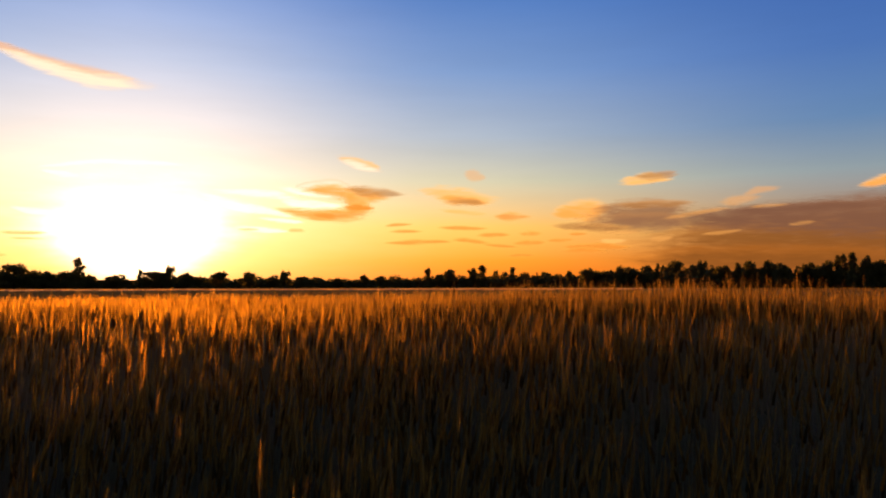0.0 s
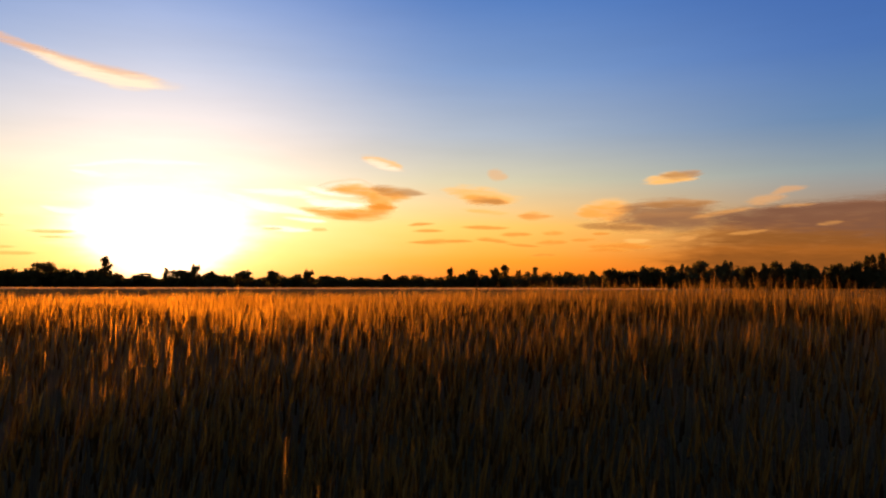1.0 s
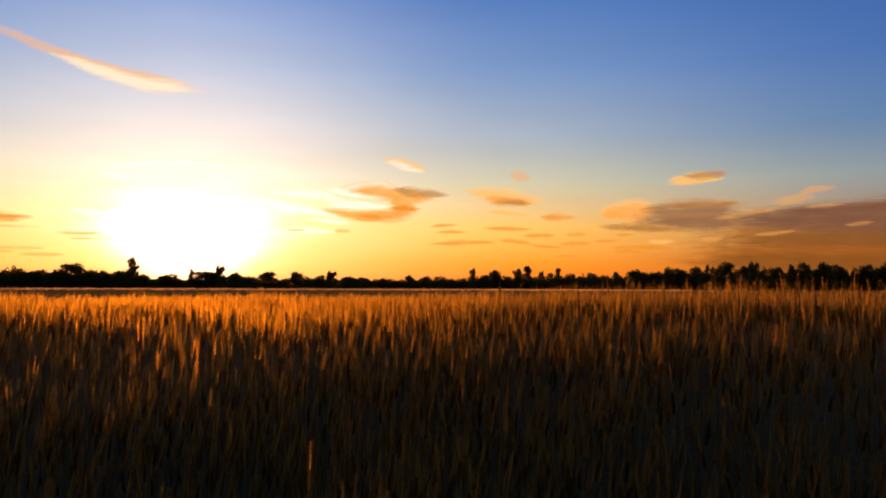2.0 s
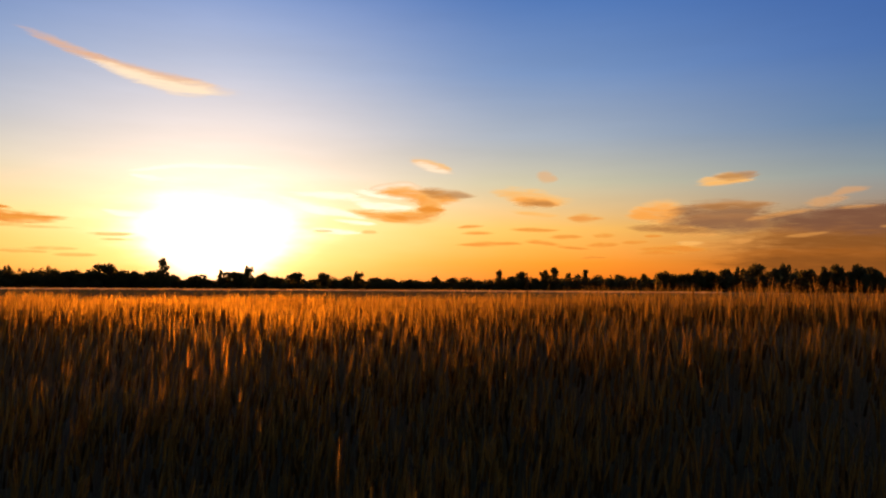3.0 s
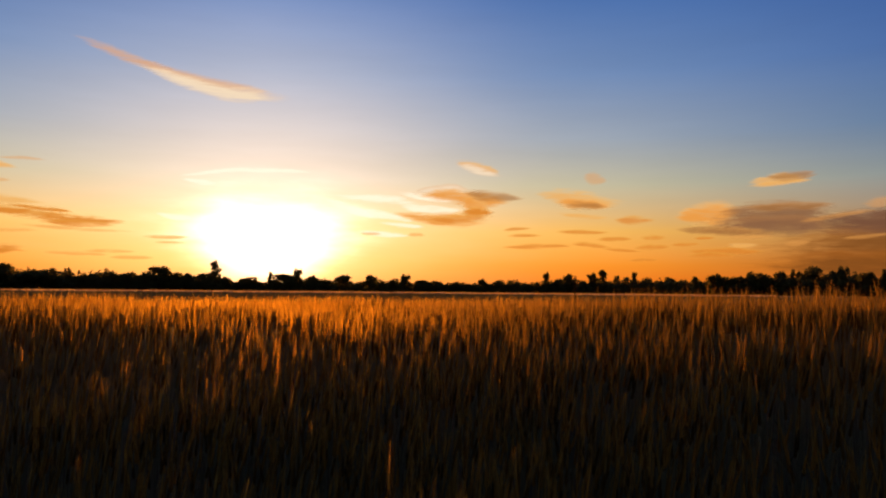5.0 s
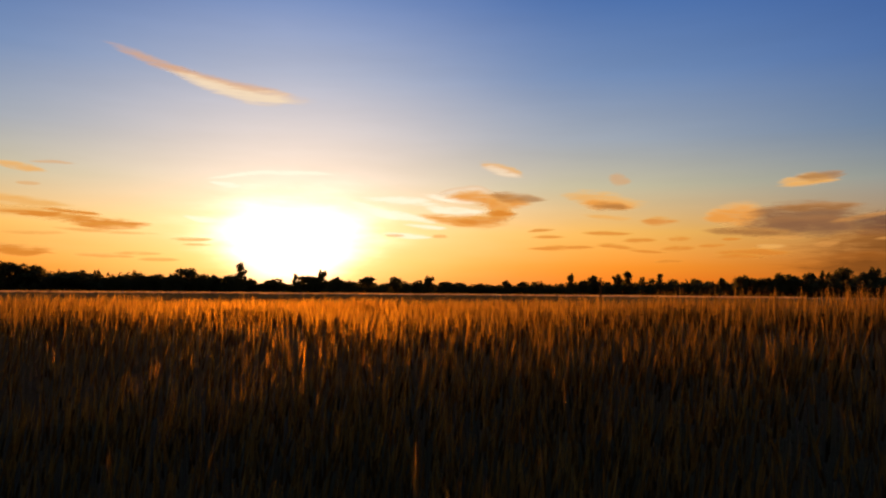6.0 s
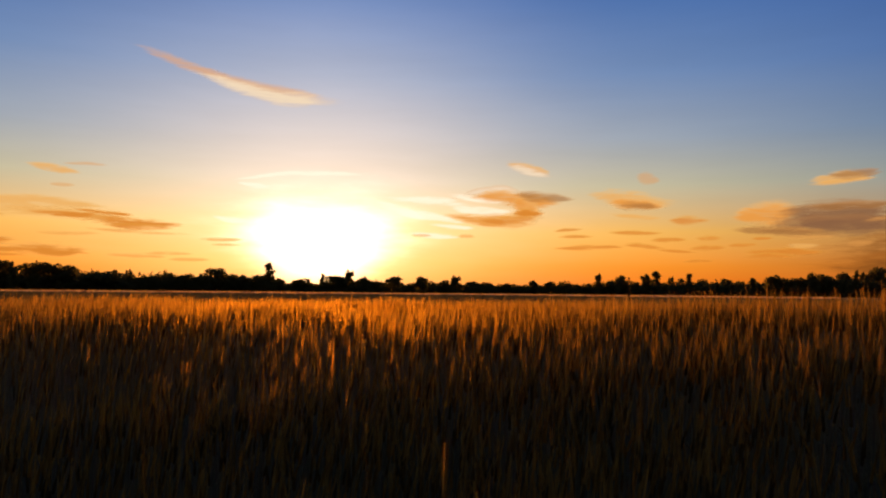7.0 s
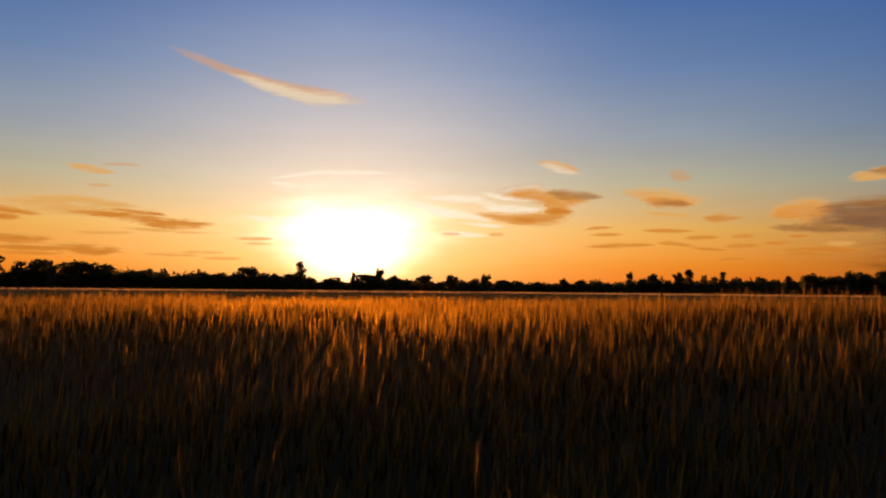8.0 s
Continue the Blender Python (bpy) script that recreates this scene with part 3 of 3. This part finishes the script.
def stand(trees, distance):
    """Trees by bearing, height above the horizon and crown width (degrees), and kind."""
    for az, el, wide, kind in trees:
        d = distance * rng.uniform(0.97, 1.04)
        tall = EYE + d * math.tan(radians(el))
        broad = d * math.radians(wide) * (1.55 if kind != "topped" else 1.5)
        pool = KINDS[kind]
        source = pool[turns[kind] % len(pool)]
        turns[kind] += 1
        p = way(az, 0) * d
        m = pose(p.x, p.y, 0, 0, 0, -az if kind == "topped" else rng.uniform(0, 360)) @ Matrix.Diagonal((broad, broad, tall, 1))
        if source.name in used:
            ob = copy_thing(source, Matrix.Identity(4))
        else:
            ob = source
            used.add(source.name)
        ob.matrix_basis = m
        tagged(ob, LABELS[kind], "tree", "trees along the field's end")


stand([(-46.9, 2.2, 1.7, "gappy"), (-44.92, 1.34, 1.3, "round"), (-43.84, 1.82, 1.9, "gappy"), (-43.0, 1.46, 0.7, "tall"), (-41.5, 1.73, 1.8, "round"),
       (-40.04, 1.64, 1.6, "round"), (-37.7, 1.17, 3.4, "bush"), (-36.8, 1.35, 0.4, "ball"), (-35.9, 1.37, 0.44, "gappy"), (-34.5, 0.94, 0.65, "gappy"),
       (-33.1, 1.17, 0.8, "round"), (-32.1, 1.1, 1.1, "round"), (-30.9, 1.08, 1.3, "round")], 620)
stand([(-30.0, 1.59, 1.5, "round"), (-28.84, 1.15, 0.96, "round"), (-28.16, 1.12, 1.1, "round"), (-26.96, 1.13, 0.87, "round"), (-26.18, 2.03, 1.15, "topped"),
       (-25.56, 0.82, 1.2, "bush"), (-23.94, 0.91, 1.6, "bush"), (-22.18, 1.32, 0.36, "tall"), (-21.46, 1.16, 1.3, "round"), (-20.15, 1.6, 0.7, "round"), (-20.7, 1.12, 1.3, "bush"),
       (-18.97, 1.09, 0.87, "round"), (-17.98, 0.77, 0.87, "bush"), (-16.76, 1.14, 1.1, "round"), (-14.66, 1.15, 0.96, "round"), (-13.0, 0.9, 0.96, "bush"),
       (-11.98, 1.24, 0.78, "round")], 640)
stand([(-10.9, 0.82, 1.1, "bush"), (-9.67, 0.77, 0.87, "bush"), (-7.96, 0.69, 1.1, "bush"), (-6.04, 0.95, 0.65, "round"), (-4.87, 0.86, 0.65, "round"),
       (-1.18, 1.46, 0.5, "ball"), (-0.31, 0.98, 0.87, "bush"), (0.52, 1.33, 0.87, "round"), (2.3, 1.45, 0.65, "gappy"), (3.04, 1.67, 0.68, "ball"),
       (4.08, 1.27, 0.44, "gappy"), (5.34, 1.5, 0.46, "ball"), (6.33, 1.09, 0.65, "round"), (7.83, 1.13, 0.87, "round"), (8.55, 0.95, 0.44, "round")], 740)
stand([(9.66, 1.2, 0.52, "tall"), (11.0, 1.36, 0.96, "round"), (12.26, 1.19, 1.7, "bush"), (13.39, 1.52, 0.78, "round"), (14.21, 1.42, 1.3, "round"),
       (15.35, 1.54, 0.7, "round"), (16.08, 1.7, 0.4, "tall"), (16.56, 1.57, 0.52, "gappy"), (17.44, 1.85, 1.4, "round"), (19.21, 1.87, 0.8, "round"),
       (18.58, 1.55, 1.1, "round")], 580)
stand([(20.55, 1.48, 0.87, "round"), (21.62, 1.67, 0.52, "tall"), (22.37, 1.78, 0.96, "round"), (23.66, 1.76, 1.2, "round"), (24.6, 1.59, 0.96, "round"),
       (26.17, 1.6, 0.7, "round"), (26.76, 1.4, 0.6, "gappy"), (27.45, 1.7, 0.96, "round"), (28.18, 2.15, 0.7, "gappy"), (28.83, 2.28, 0.6, "tall"),
       (29.75, 2.0, 0.7, "round"), (30.46, 1.72, 0.96, "round"), (31.6, 1.9, 1.2, "round")], 500)


def make_woods():
    """The unbroken lower wood behind and between the single trees."""
    bearing = np.arange(-64, 52, 0.3)
    floor = np.interp(bearing, [-64, -46, -40, -34, -30, -25.2, -24.75, -24.3, -23.1, -22.75, -22.35, -20, -12, -8, -5, -2, 4, 9, 14, 20, 30, 52],
                      [1.3, 1.2, 1.2, 1.08, 1.12, 0.95, 0.36, 0.72, 0.72, 0.36, 0.75, 0.8, 0.72, 0.62, 0.76, 0.84, 0.94, 0.98, 1.14, 1.24, 1.34, 1.4])
    centres = []
    for az, el in zip(bearing, floor):
        clump = 1.0 + 0.16 * math.sin(az * 2.1) * math.sin(az * 0.83 + 1.0)
        for row in range(3):
            d = np.interp(az, [-30, 0, 10, 22], [655, 770, 620, 520]) + 14 * row
            p = way(az + rng.uniform(-0.2, 0.2), 0) * d
            tall = EYE + d * math.tan(radians(el * clump * rng.uniform(0.72, 1.12)))
            width = 0.34 * math.radians(1) * d * rng.uniform(0.6, 1.2)
            lobes = [(p.x, p.y, tall * 0.33, width, tall * 0.34), (p.x + rng.normal(0, 1), p.y, tall * 0.72, width * 0.8, tall * 0.26)]
            centres.append(crown_points(lobes, 120, rng))
    v, t = cards(np.concatenate(centres), 1.0, rng)
    # the dense inside of the wood: a lumpy bank under the outer leaves
    fine = np.arange(-64, 52, 0.1)
    d = np.interp(fine, [-30, 0, 10, 22], [655, 770, 620, 520]) + 12
    top = EYE + d * np.tan(np.radians(np.interp(fine, bearing, floor) * 0.66 * (1 + 0.16 * np.sin(fine * 2.1) * np.sin(fine * 0.83 + 1.0))))
    top = top * (1 + 0.10 * np.sin(fine * 9.0) + 0.07 * np.sin(fine * 21.0 + 1.0))
    rows = []
    for back, high in ((-7, 0.0), (-6, 0.45), (-3, 0.85), (0, 1.0), (4, 0.8), (7, 0.0)):
        e = d + back + 1.5 * np.sin(fine * 13.0 + back)
        rows.append(np.stack([e * np.sin(np.radians(fine)), e * np.cos(np.radians(fine)), top * high], -1))
    bank = np.stack(rows, 1)
    i, k = np.meshgrid(np.arange(len(fine) - 1), np.arange(5), indexing="ij")
    a = (i * 6 + k).ravel() + len(v)
    t = np.concatenate([t, np.stack([a, a + 6, a + 7], -1), np.stack([a, a + 7, a + 1], -1)])
    v = np.concatenate([v, bank.reshape(-1, 3)])
    tagged(new("far_woods", mesh_of("far_woods", v, t, [CROWN], smooth=False)), "dark unbroken wood along the end of the field", "woods", kind="stuff")


make_woods()


# ---------------------------------------------------------------- clouds
def cloud_band(line, distance, spread=1.6):
    """A band of cloud along bearing, height and depth (degrees), bulging away in its middle and tapering to its ends."""
    line = np.array(line, float)
    length = np.concatenate([[0], np.cumsum(np.hypot(np.diff(line[:, 0]), np.diff(line[:, 1])))])
    u = np.linspace(0, 1, 33)
    az, el, wide = (np.interp(u, length / length[-1], line[:, k]) for k in range(3))
    kernel = np.array([0.25, 0.5, 0.25])
    for values in (az, el, wide):
        for _ in range(5):
            values[1:-1] = np.convolve(values, kernel, "same")[1:-1]
    taper = np.sin(np.pi * np.clip(u, 0.015, 0.985)) ** 0.3
    verts, uv = [], []
    across = np.linspace(0, 1, 7)
    slope = np.arctan2(np.gradient(el), np.gradient(az))
    for i in range(len(u)):
        for a in across:
            off = (a - 0.5) * wide[i] * spread * taper[i]
            bulge = 1 + 0.012 * math.sin(math.pi * a) * math.sin(math.pi * u[i])
            verts.append(tuple(way(az[i] - off * math.sin(slope[i]), el[i] + off * math.cos(slope[i])) * distance * bulge))
            uv.append((u[i], a))
    tris = []
    for i in range(len(u) - 1):
        for k in range(len(across) - 1):
            a = i * len(across) + k
            tris += [(a, a + len(across), a + 1), (a + 1, a + len(across), a + len(across) + 1)]
    return verts, tris, uv


def make_cloud(label, *strokes, distance=3200):
    """One cloud of several bands, each a material and its line; later bands hang nearer. Pale and dark bands paint its
    lit rims and shaded cores.
    """
    pieces = []
    for i, (material, line) in enumerate(strokes):
        deep = max(p[2] for p in line)
        pieces.append(("billow" if deep > 0.5 else "wisp", material, cloud_band(line, distance - 42 * i, 2.3 if deep > 0.5 else 2.7)))
    centre = np.mean(np.concatenate([p[2][0] for p in pieces]), axis=0)
    cloud = new("cloud", None)
    cloud.location = centre
    for name, material, (v, t, uv) in pieces:
        part(name, mesh_of(name, np.array(v) - centre, t, [material], uv=uv), cloud)
    tagged(cloud, label, "cloud", "evening clouds")


make_cloud("long cream streak of high cloud with a rosy upper edge",
           (PINK, [(-36.7, 17.3, 0.26), (-34.3, 16.72, 0.38), (-32.1, 16.05, 0.46), (-29.6, 15.5, 0.34)]),
           (PINK, [(-34.6, 16.7, 0.2), (-32.83, 16.24, 0.36), (-30.6, 15.78, 0.36), (-28.31, 15.3, 0.4), (-26.34, 14.95, 0.5), (-24.3, 14.9, 0.46), (-21.4, 14.5, 0.2)]),
           (CREAM, [(-34.2, 16.4, 0.12), (-32.09, 15.86, 0.3), (-30.22, 15.4, 0.52), (-28.3, 14.91, 0.75), (-26.33, 14.5, 0.86), (-24.32, 14.38, 0.86), (-22.2, 14.34, 0.7), (-19.6, 14.3, 0.42)]))
make_cloud("thin white streak of cloud above the sun", (WHITE, [(-30.6, 7.9, 0.1), (-27.35, 8.5, 0.18), (-25.39, 8.84, 0.22), (-21.75, 8.97, 0.2), (-16.4, 9.0, 0.15)]),
           (WHITE, [(-29.2, 8.15, 0.14), (-27.33, 7.87, 0.25), (-25.4, 7.74, 0.12)]))
make_cloud("small cream lens of cloud", (GILT, [(-8.7, 10.1, 0.22), (-6.92, 9.7, 0.42), (-5.38, 9.27, 0.42), (-4.2, 8.85, 0.17)]),
           (CREAM, [(-8.7, 9.85, 0.2), (-7.14, 9.55, 0.5), (-6.04, 9.22, 0.52), (-4.1, 8.75, 0.2)]))
make_cloud("hooked amber cloud with a dark upper edge",
           (CREAM, [(-12.2, 7.45, 0.25), (-10.2, 7.75, 0.45), (-8.44, 7.95, 0.55), (-6.3, 7.65, 0.22)]),
           (AMBER, [(-12.3, 7.3, 0.3), (-9.75, 7.45, 0.75), (-8.0, 7.3, 0.95), (-6.24, 7.02, 1.1), (-4.71, 6.98, 0.7), (-2.4, 7.12, 0.17)]),
           (AMBER, [(-7.9, 7.3, 0.6), (-6.9, 6.75, 1.0), (-6.3, 6.3, 1.15), (-5.6, 5.6, 0.7)]),
           (AMBER, [(-14.2, 6.15, 0.24), (-11.48, 5.75, 0.52), (-9.51, 5.53, 0.72), (-7.33, 5.58, 0.92), (-5.8, 5.82, 1.0), (-4.3, 6.15, 0.45)]),
           (RUST, [(-11.0, 5.66, 0.2), (-8.64, 5.55, 0.42), (-7.11, 5.7, 0.62), (-4.6, 5.9, 0.5)]),
           (BROWN, [(-8.4, 7.75, 0.2), (-6.47, 7.42, 0.6), (-4.71, 7.27, 0.5), (-2.2, 7.12, 0.17)]),
           (OCHRE, [(-7.9, 6.1, 0.3), (-6.6, 6.2, 0.6), (-4.9, 6.1, 0.4)]))
make_cloud("white wisps beside the hooked cloud", (WHITE, [(-13.4, 6.95, 0.3), (-11.49, 6.48, 0.5), (-9.74, 6.2, 0.5), (-8.43, 6.17, 0.35), (-6.9, 6.45, 0.15)]),
           (WHITE, [(-13.2, 7.6, 0.15), (-11.06, 7.31, 0.3), (-9.31, 7.08, 0.26), (-7.5, 6.75, 0.16)]),
           (WHITE, [(-18.6, 7.25, 0.15), (-15.39, 7.1, 0.28), (-13.23, 7.06, 0.4), (-10.4, 6.75, 0.26)]),
           (WHITE, [(-17.8, 6.5, 0.4), (-15.37, 6.06, 0.52), (-13.21, 5.76, 0.35), (-10.4, 5.2, 0.24)]),
           (WHITE, [(-18.8, 7.0, 0.3), (-16.24, 6.3, 0.52), (-13.8, 5.4, 0.3)]), distance=3260)
make_cloud("thin pale wisps low beside the sun", (WHITE, [(-16.4, 4.6, 0.16), (-14.06, 4.36, 0.26), (-11.2, 4.25, 0.2)]), (WHITE, [(-14.6, 5.3, 0.14), (-12.4, 5.05, 0.24), (-9.6, 4.85, 0.14)]),
           (FAINT, [(-15.9, 4.42, 0.1), (-14.92, 4.39, 0.16), (-13.5, 4.37, 0.1)]), (FAINT, [(-12.1, 4.35, 0.12), (-11.16, 4.36, 0.2), (-10.2, 4.33, 0.12)]))
make_cloud("pale orange cloud with a dark core", (GILT, [(-2.9, 7.58, 0.3), (-0.37, 7.35, 0.84), (1.35, 7.1, 0.95), (3.27, 6.75, 0.6), (5.8, 6.75, 0.3)]),
           (AMBER, [(-1.2, 6.95, 0.4), (0.7, 6.8, 0.7), (2.5, 6.65, 0.55), (4.3, 6.4, 0.2)]),
           (BROWN, [(-0.5, 6.56, 0.2), (1.14, 6.65, 0.42), (2.42, 6.55, 0.32), (4.0, 6.38, 0.12)]),
           (GILT, [(-1.0, 6.05, 0.15), (1.35, 5.83, 0.26), (4.2, 5.55, 0.15)]))
make_cloud("faint pale puff of cloud", (SEAM, [(1.3, 8.85, 0.3), (2.3, 8.6, 0.7), (3.6, 8.3, 0.3)]))
make_cloud("small amber cloud in clear sky", (GILT, [(12.5, 7.66, 0.2), (14.4, 7.97, 0.6), (15.86, 8.15, 0.6), (18.1, 8.3, 0.26)]),
           (GILT, [(13.0, 7.65, 0.16), (15.3, 7.84, 0.28), (18.0, 7.96, 0.14)]), (BROWN, [(14.0, 8.23, 0.2), (15.86, 8.25, 0.46), (18.3, 8.35, 0.24)]))
make_cloud("faint orange wisps above the bank", (SEAM, [(19.9, 6.05, 0.26), (21.32, 6.18, 0.46), (22.32, 6.3, 0.36), (23.9, 6.48, 0.17)]),
           (SEAM, [(21.7, 6.45, 0.14), (22.99, 6.85, 0.34), (25.0, 7.02, 0.16)]))
make_cloud("amber cloud above the bank", (AMBER, [(28.8, 6.66, 0.2), (30.05, 6.92, 0.5), (31.2, 7.15, 0.6), (33.0, 7.28, 0.3)]), (BROWN, [(30.6, 7.15, 0.2), (31.8, 7.3, 0.3), (33.2, 7.4, 0.15)]))
# the DUSK bands paint low haze, the BANK bands are the cloud
make_cloud("long smooth mauve bank of cloud with a sharp dark top", (DUSK, [(10.0, 3.3, 0.5), (15.0, 3.3, 1.9), (19.0, 3.5, 2.2), (25.0, 3.6, 2.6), (30.0, 3.5, 3.2), (36.0, 3.4, 3.4), (47.0, 3.2, 2.2)]),
           (BANK, [(9.0, 5.05, 0.5), (13.0, 5.1, 1.1), (16.0, 5.0, 1.2), (19.97, 4.9, 1.2), (22.63, 4.9, 1.4), (25.91, 4.85, 1.7), (28.67, 4.8, 2.1), (31.5, 4.8, 2.4), (38.0, 4.7, 2.6), (47.5, 4.6, 1.6)]),
           (BANK, [(18.2, 5.5, 0.2), (22.64, 5.45, 0.36), (26.27, 5.55, 0.4), (29.35, 5.5, 0.4), (33.5, 5.75, 0.34)]),
           (DUSK, [(10.5, 2.2, 0.6), (16.0, 2.1, 1.3), (20.0, 2.0, 1.6), (26.0, 1.9, 1.4), (36.0, 1.8, 1.6)]), distance=3900)
make_cloud("mauve-brown cloud with an orange head", (AMBER, [(7.6, 5.5, 0.3), (9.0, 5.68, 0.95), (10.8, 5.8, 1.25), (13.6, 5.85, 1.0)]),
           (MAUVE, [(9.6, 5.5, 0.4), (12.2, 5.55, 1.15), (15.26, 5.6, 1.45), (17.47, 5.85, 1.05), (19.9, 6.08, 0.36)]),
           (MAUVE, [(9.8, 4.95, 0.35), (13.2, 4.95, 0.95), (16.36, 4.8, 1.1), (20.0, 4.7, 0.7)]),
           (BROWN, [(12.0, 6.15, 0.2), (15.27, 6.12, 0.38), (17.47, 6.17, 0.42), (19.7, 6.16, 0.2)]),
           (BROWN, [(7.0, 4.72, 0.2), (9.84, 4.66, 0.52), (11.81, 4.55, 0.6), (14.12, 4.35, 0.42), (16.4, 4.2, 0.18)]),
           (BROWN, [(9.0, 4.55, 0.15), (11.4, 4.5, 0.34), (14.4, 4.4, 0.2)]), distance=3600)
make_cloud("bright seams along the cloud bank", (SEAM, [(15.8, 4.95, 0.14), (18.22, 5.32, 0.26), (20.37, 5.62, 0.2), (22.0, 5.66, 0.1)]), (SEAM, [(22.0, 5.68, 0.1), (23.94, 5.74, 0.18), (25.6, 5.76, 0.1)]),
           (SEAM, [(11.2, 4.09, 0.15), (13.55, 4.07, 0.24), (15.9, 4.1, 0.12)]), (SEAM, [(15.1, 3.48, 0.12), (16.4, 3.58, 0.28), (17.7, 3.7, 0.12)]),
           (SEAM, [(18.6, 3.78, 0.1), (20.53, 3.93, 0.17), (22.5, 4.12, 0.1)]), (SEAM, [(24.6, 4.28, 0.1), (25.89, 4.43, 0.22), (27.1, 4.53, 0.1)]), distance=3080)
make_cloud("low orange streaks under the bank", (RUST, [(8.0, 3.02, 0.17), (10.2, 3.09, 0.36), (12.29, 3.12, 0.34), (15.2, 2.92, 0.15)]), (RUST, [(8.4, 2.75, 0.14), (10.6, 2.85, 0.28), (13.0, 2.7, 0.14)]),
           (GILT, [(11.5, 3.49, 0.14), (13.0, 3.47, 0.24), (14.3, 3.5, 0.12)]), distance=3060)
for az, el, long, deep, tip in ((5.4, 5.42, 3.2, 0.5, -0.04), (1.5, 4.56, 4.6, 0.27, -0.05), (4.0, 4.02, 2.9, 0.3, 0.02), (6.75, 4.1, 2.3, 0.3, 0.0), (9.1, 3.58, 2.5, 0.25, 0.0),
                                (10.3, 4.03, 1.6, 0.17, 0.0), (2.1, 3.58, 3.6, 0.3, -0.22), (6.6, 3.38, 2.9, 0.36, 0.05), (-1.6, 3.48, 6.6, 0.3, 0.1), (-3.4, 4.8, 2.5, 0.17, 0.1),
                                (-2.9, 4.3, 3.2, 0.2, 0.02), (6.0, 2.43, 2.4, 0.17, 0.05), (4.4, 3.2, 3.4, 0.18, -0.15)):
    make_cloud("small rust-coloured fleck of cloud", (RUST, [(az - 0.6 * long, el - tip, deep * 0.35), (az - 0.1 * long, el + 0.03, deep * 0.9), (az + 0.6 * long, el + tip, deep * 0.3)]))
make_cloud("small pale golden cloud in clear sky", (GILT, [(-43.1, 8.5, 0.12), (-41.25, 8.3, 0.34), (-40.35, 8.2, 0.34), (-38.7, 8.0, 0.12)]),
           (SEAM, [(-40.9, 8.6, 0.08), (-38.9, 8.7, 0.16), (-36.8, 8.68, 0.08)]), (SEAM, [(-41.4, 7.16, 0.08), (-40.3, 7.16, 0.16), (-39.2, 7.19, 0.08)]))
make_cloud("long ochre streaks of cloud with a pale veil above", (GILT, [(-48.5, 5.55, 0.3), (-44.28, 5.84, 0.5), (-41.18, 6.1, 0.4), (-38.63, 5.85, 0.36), (-35.2, 5.35, 0.14)]),
           (GILT, [(-47.8, 5.2, 0.5), (-42.9, 5.45, 0.7), (-39.35, 5.3, 0.64), (-34.8, 4.9, 0.22)]),
           (OCHRE, [(-43.4, 5.3, 0.13), (-41.15, 5.26, 0.27), (-39.35, 5.16, 0.36), (-36.2, 5.0, 0.25)]),
           (OCHRE, [(-40.2, 4.9, 0.26), (-37.86, 4.91, 0.64), (-35.58, 4.8, 0.58), (-33.63, 4.75, 0.38), (-30.9, 4.72, 0.15)]),
           (RUST, [(-38.0, 4.52, 0.14), (-35.57, 4.48, 0.3), (-32.2, 4.48, 0.14)]), (OCHRE, [(-40.1, 5.6, 0.1), (-38.25, 5.45, 0.2), (-35.0, 5.25, 0.1)]))
make_cloud("ochre streak of cloud", (OCHRE, [(-49.0, 5.3, 0.2), (-45.58, 5.1, 0.36), (-44.25, 4.97, 0.2), (-42.7, 4.88, 0.1)]), (OCHRE, [(-49.0, 4.9, 0.2), (-45.72, 4.67, 0.36), (-44.0, 4.45, 0.16)]))
make_cloud("fine ochre lines of cloud", (FAINT, [(-43.0, 3.87, 0.1), (-40.39, 3.88, 0.2), (-36.9, 3.92, 0.1)]), (FAINT, [(-40.2, 4.38, 0.1), (-37.84, 4.22, 0.17), (-34.4, 4.07, 0.16), (-31.0, 4.07, 0.08)]))
make_cloud("broad low streak of cloud", (OCHRE, [(-49.5, 3.35, 0.3), (-45.51, 3.27, 0.55), (-43.85, 3.27, 0.46), (-41.8, 3.24, 0.16)]))
make_cloud("long low ochre streak", (OCHRE, [(-49.0, 2.7, 0.3), (-44.83, 2.66, 0.34), (-42.47, 2.74, 0.56), (-40.35, 2.7, 0.72), (-38.72, 2.63, 0.48), (-36.7, 2.45, 0.14)]),
           (RUST, [(-47.4, 2.32, 0.12), (-44.15, 2.34, 0.23), (-41.6, 2.23, 0.1)]))
make_cloud("thin low streaks of cloud", (FAINT, [(-38.3, 2.46, 0.1), (-35.52, 2.43, 0.2), (-32.6, 2.36, 0.1)]), (FAINT, [(-33.9, 2.23, 0.1), (-31.98, 2.23, 0.18), (-29.8, 2.22, 0.1)]),
           (FAINT, [(-35.5, 2.61, 0.1), (-33.58, 2.65, 0.17), (-31.0, 2.66, 0.1)]))
make_cloud("fine amber wisps near the sun", (GILT, [(-31.6, 3.75, 0.1), (-29.59, 3.75, 0.18), (-27.5, 3.79, 0.1)]), (GILT, [(-30.8, 3.41, 0.1), (-28.96, 3.39, 0.14), (-27.4, 3.33, 0.08)]))
make_cloud("small white wisp of cloud", (WHITE, [(-30.8, 5.56, 0.16), (-29.0, 5.29, 0.32), (-27.2, 5.19, 0.16)]))
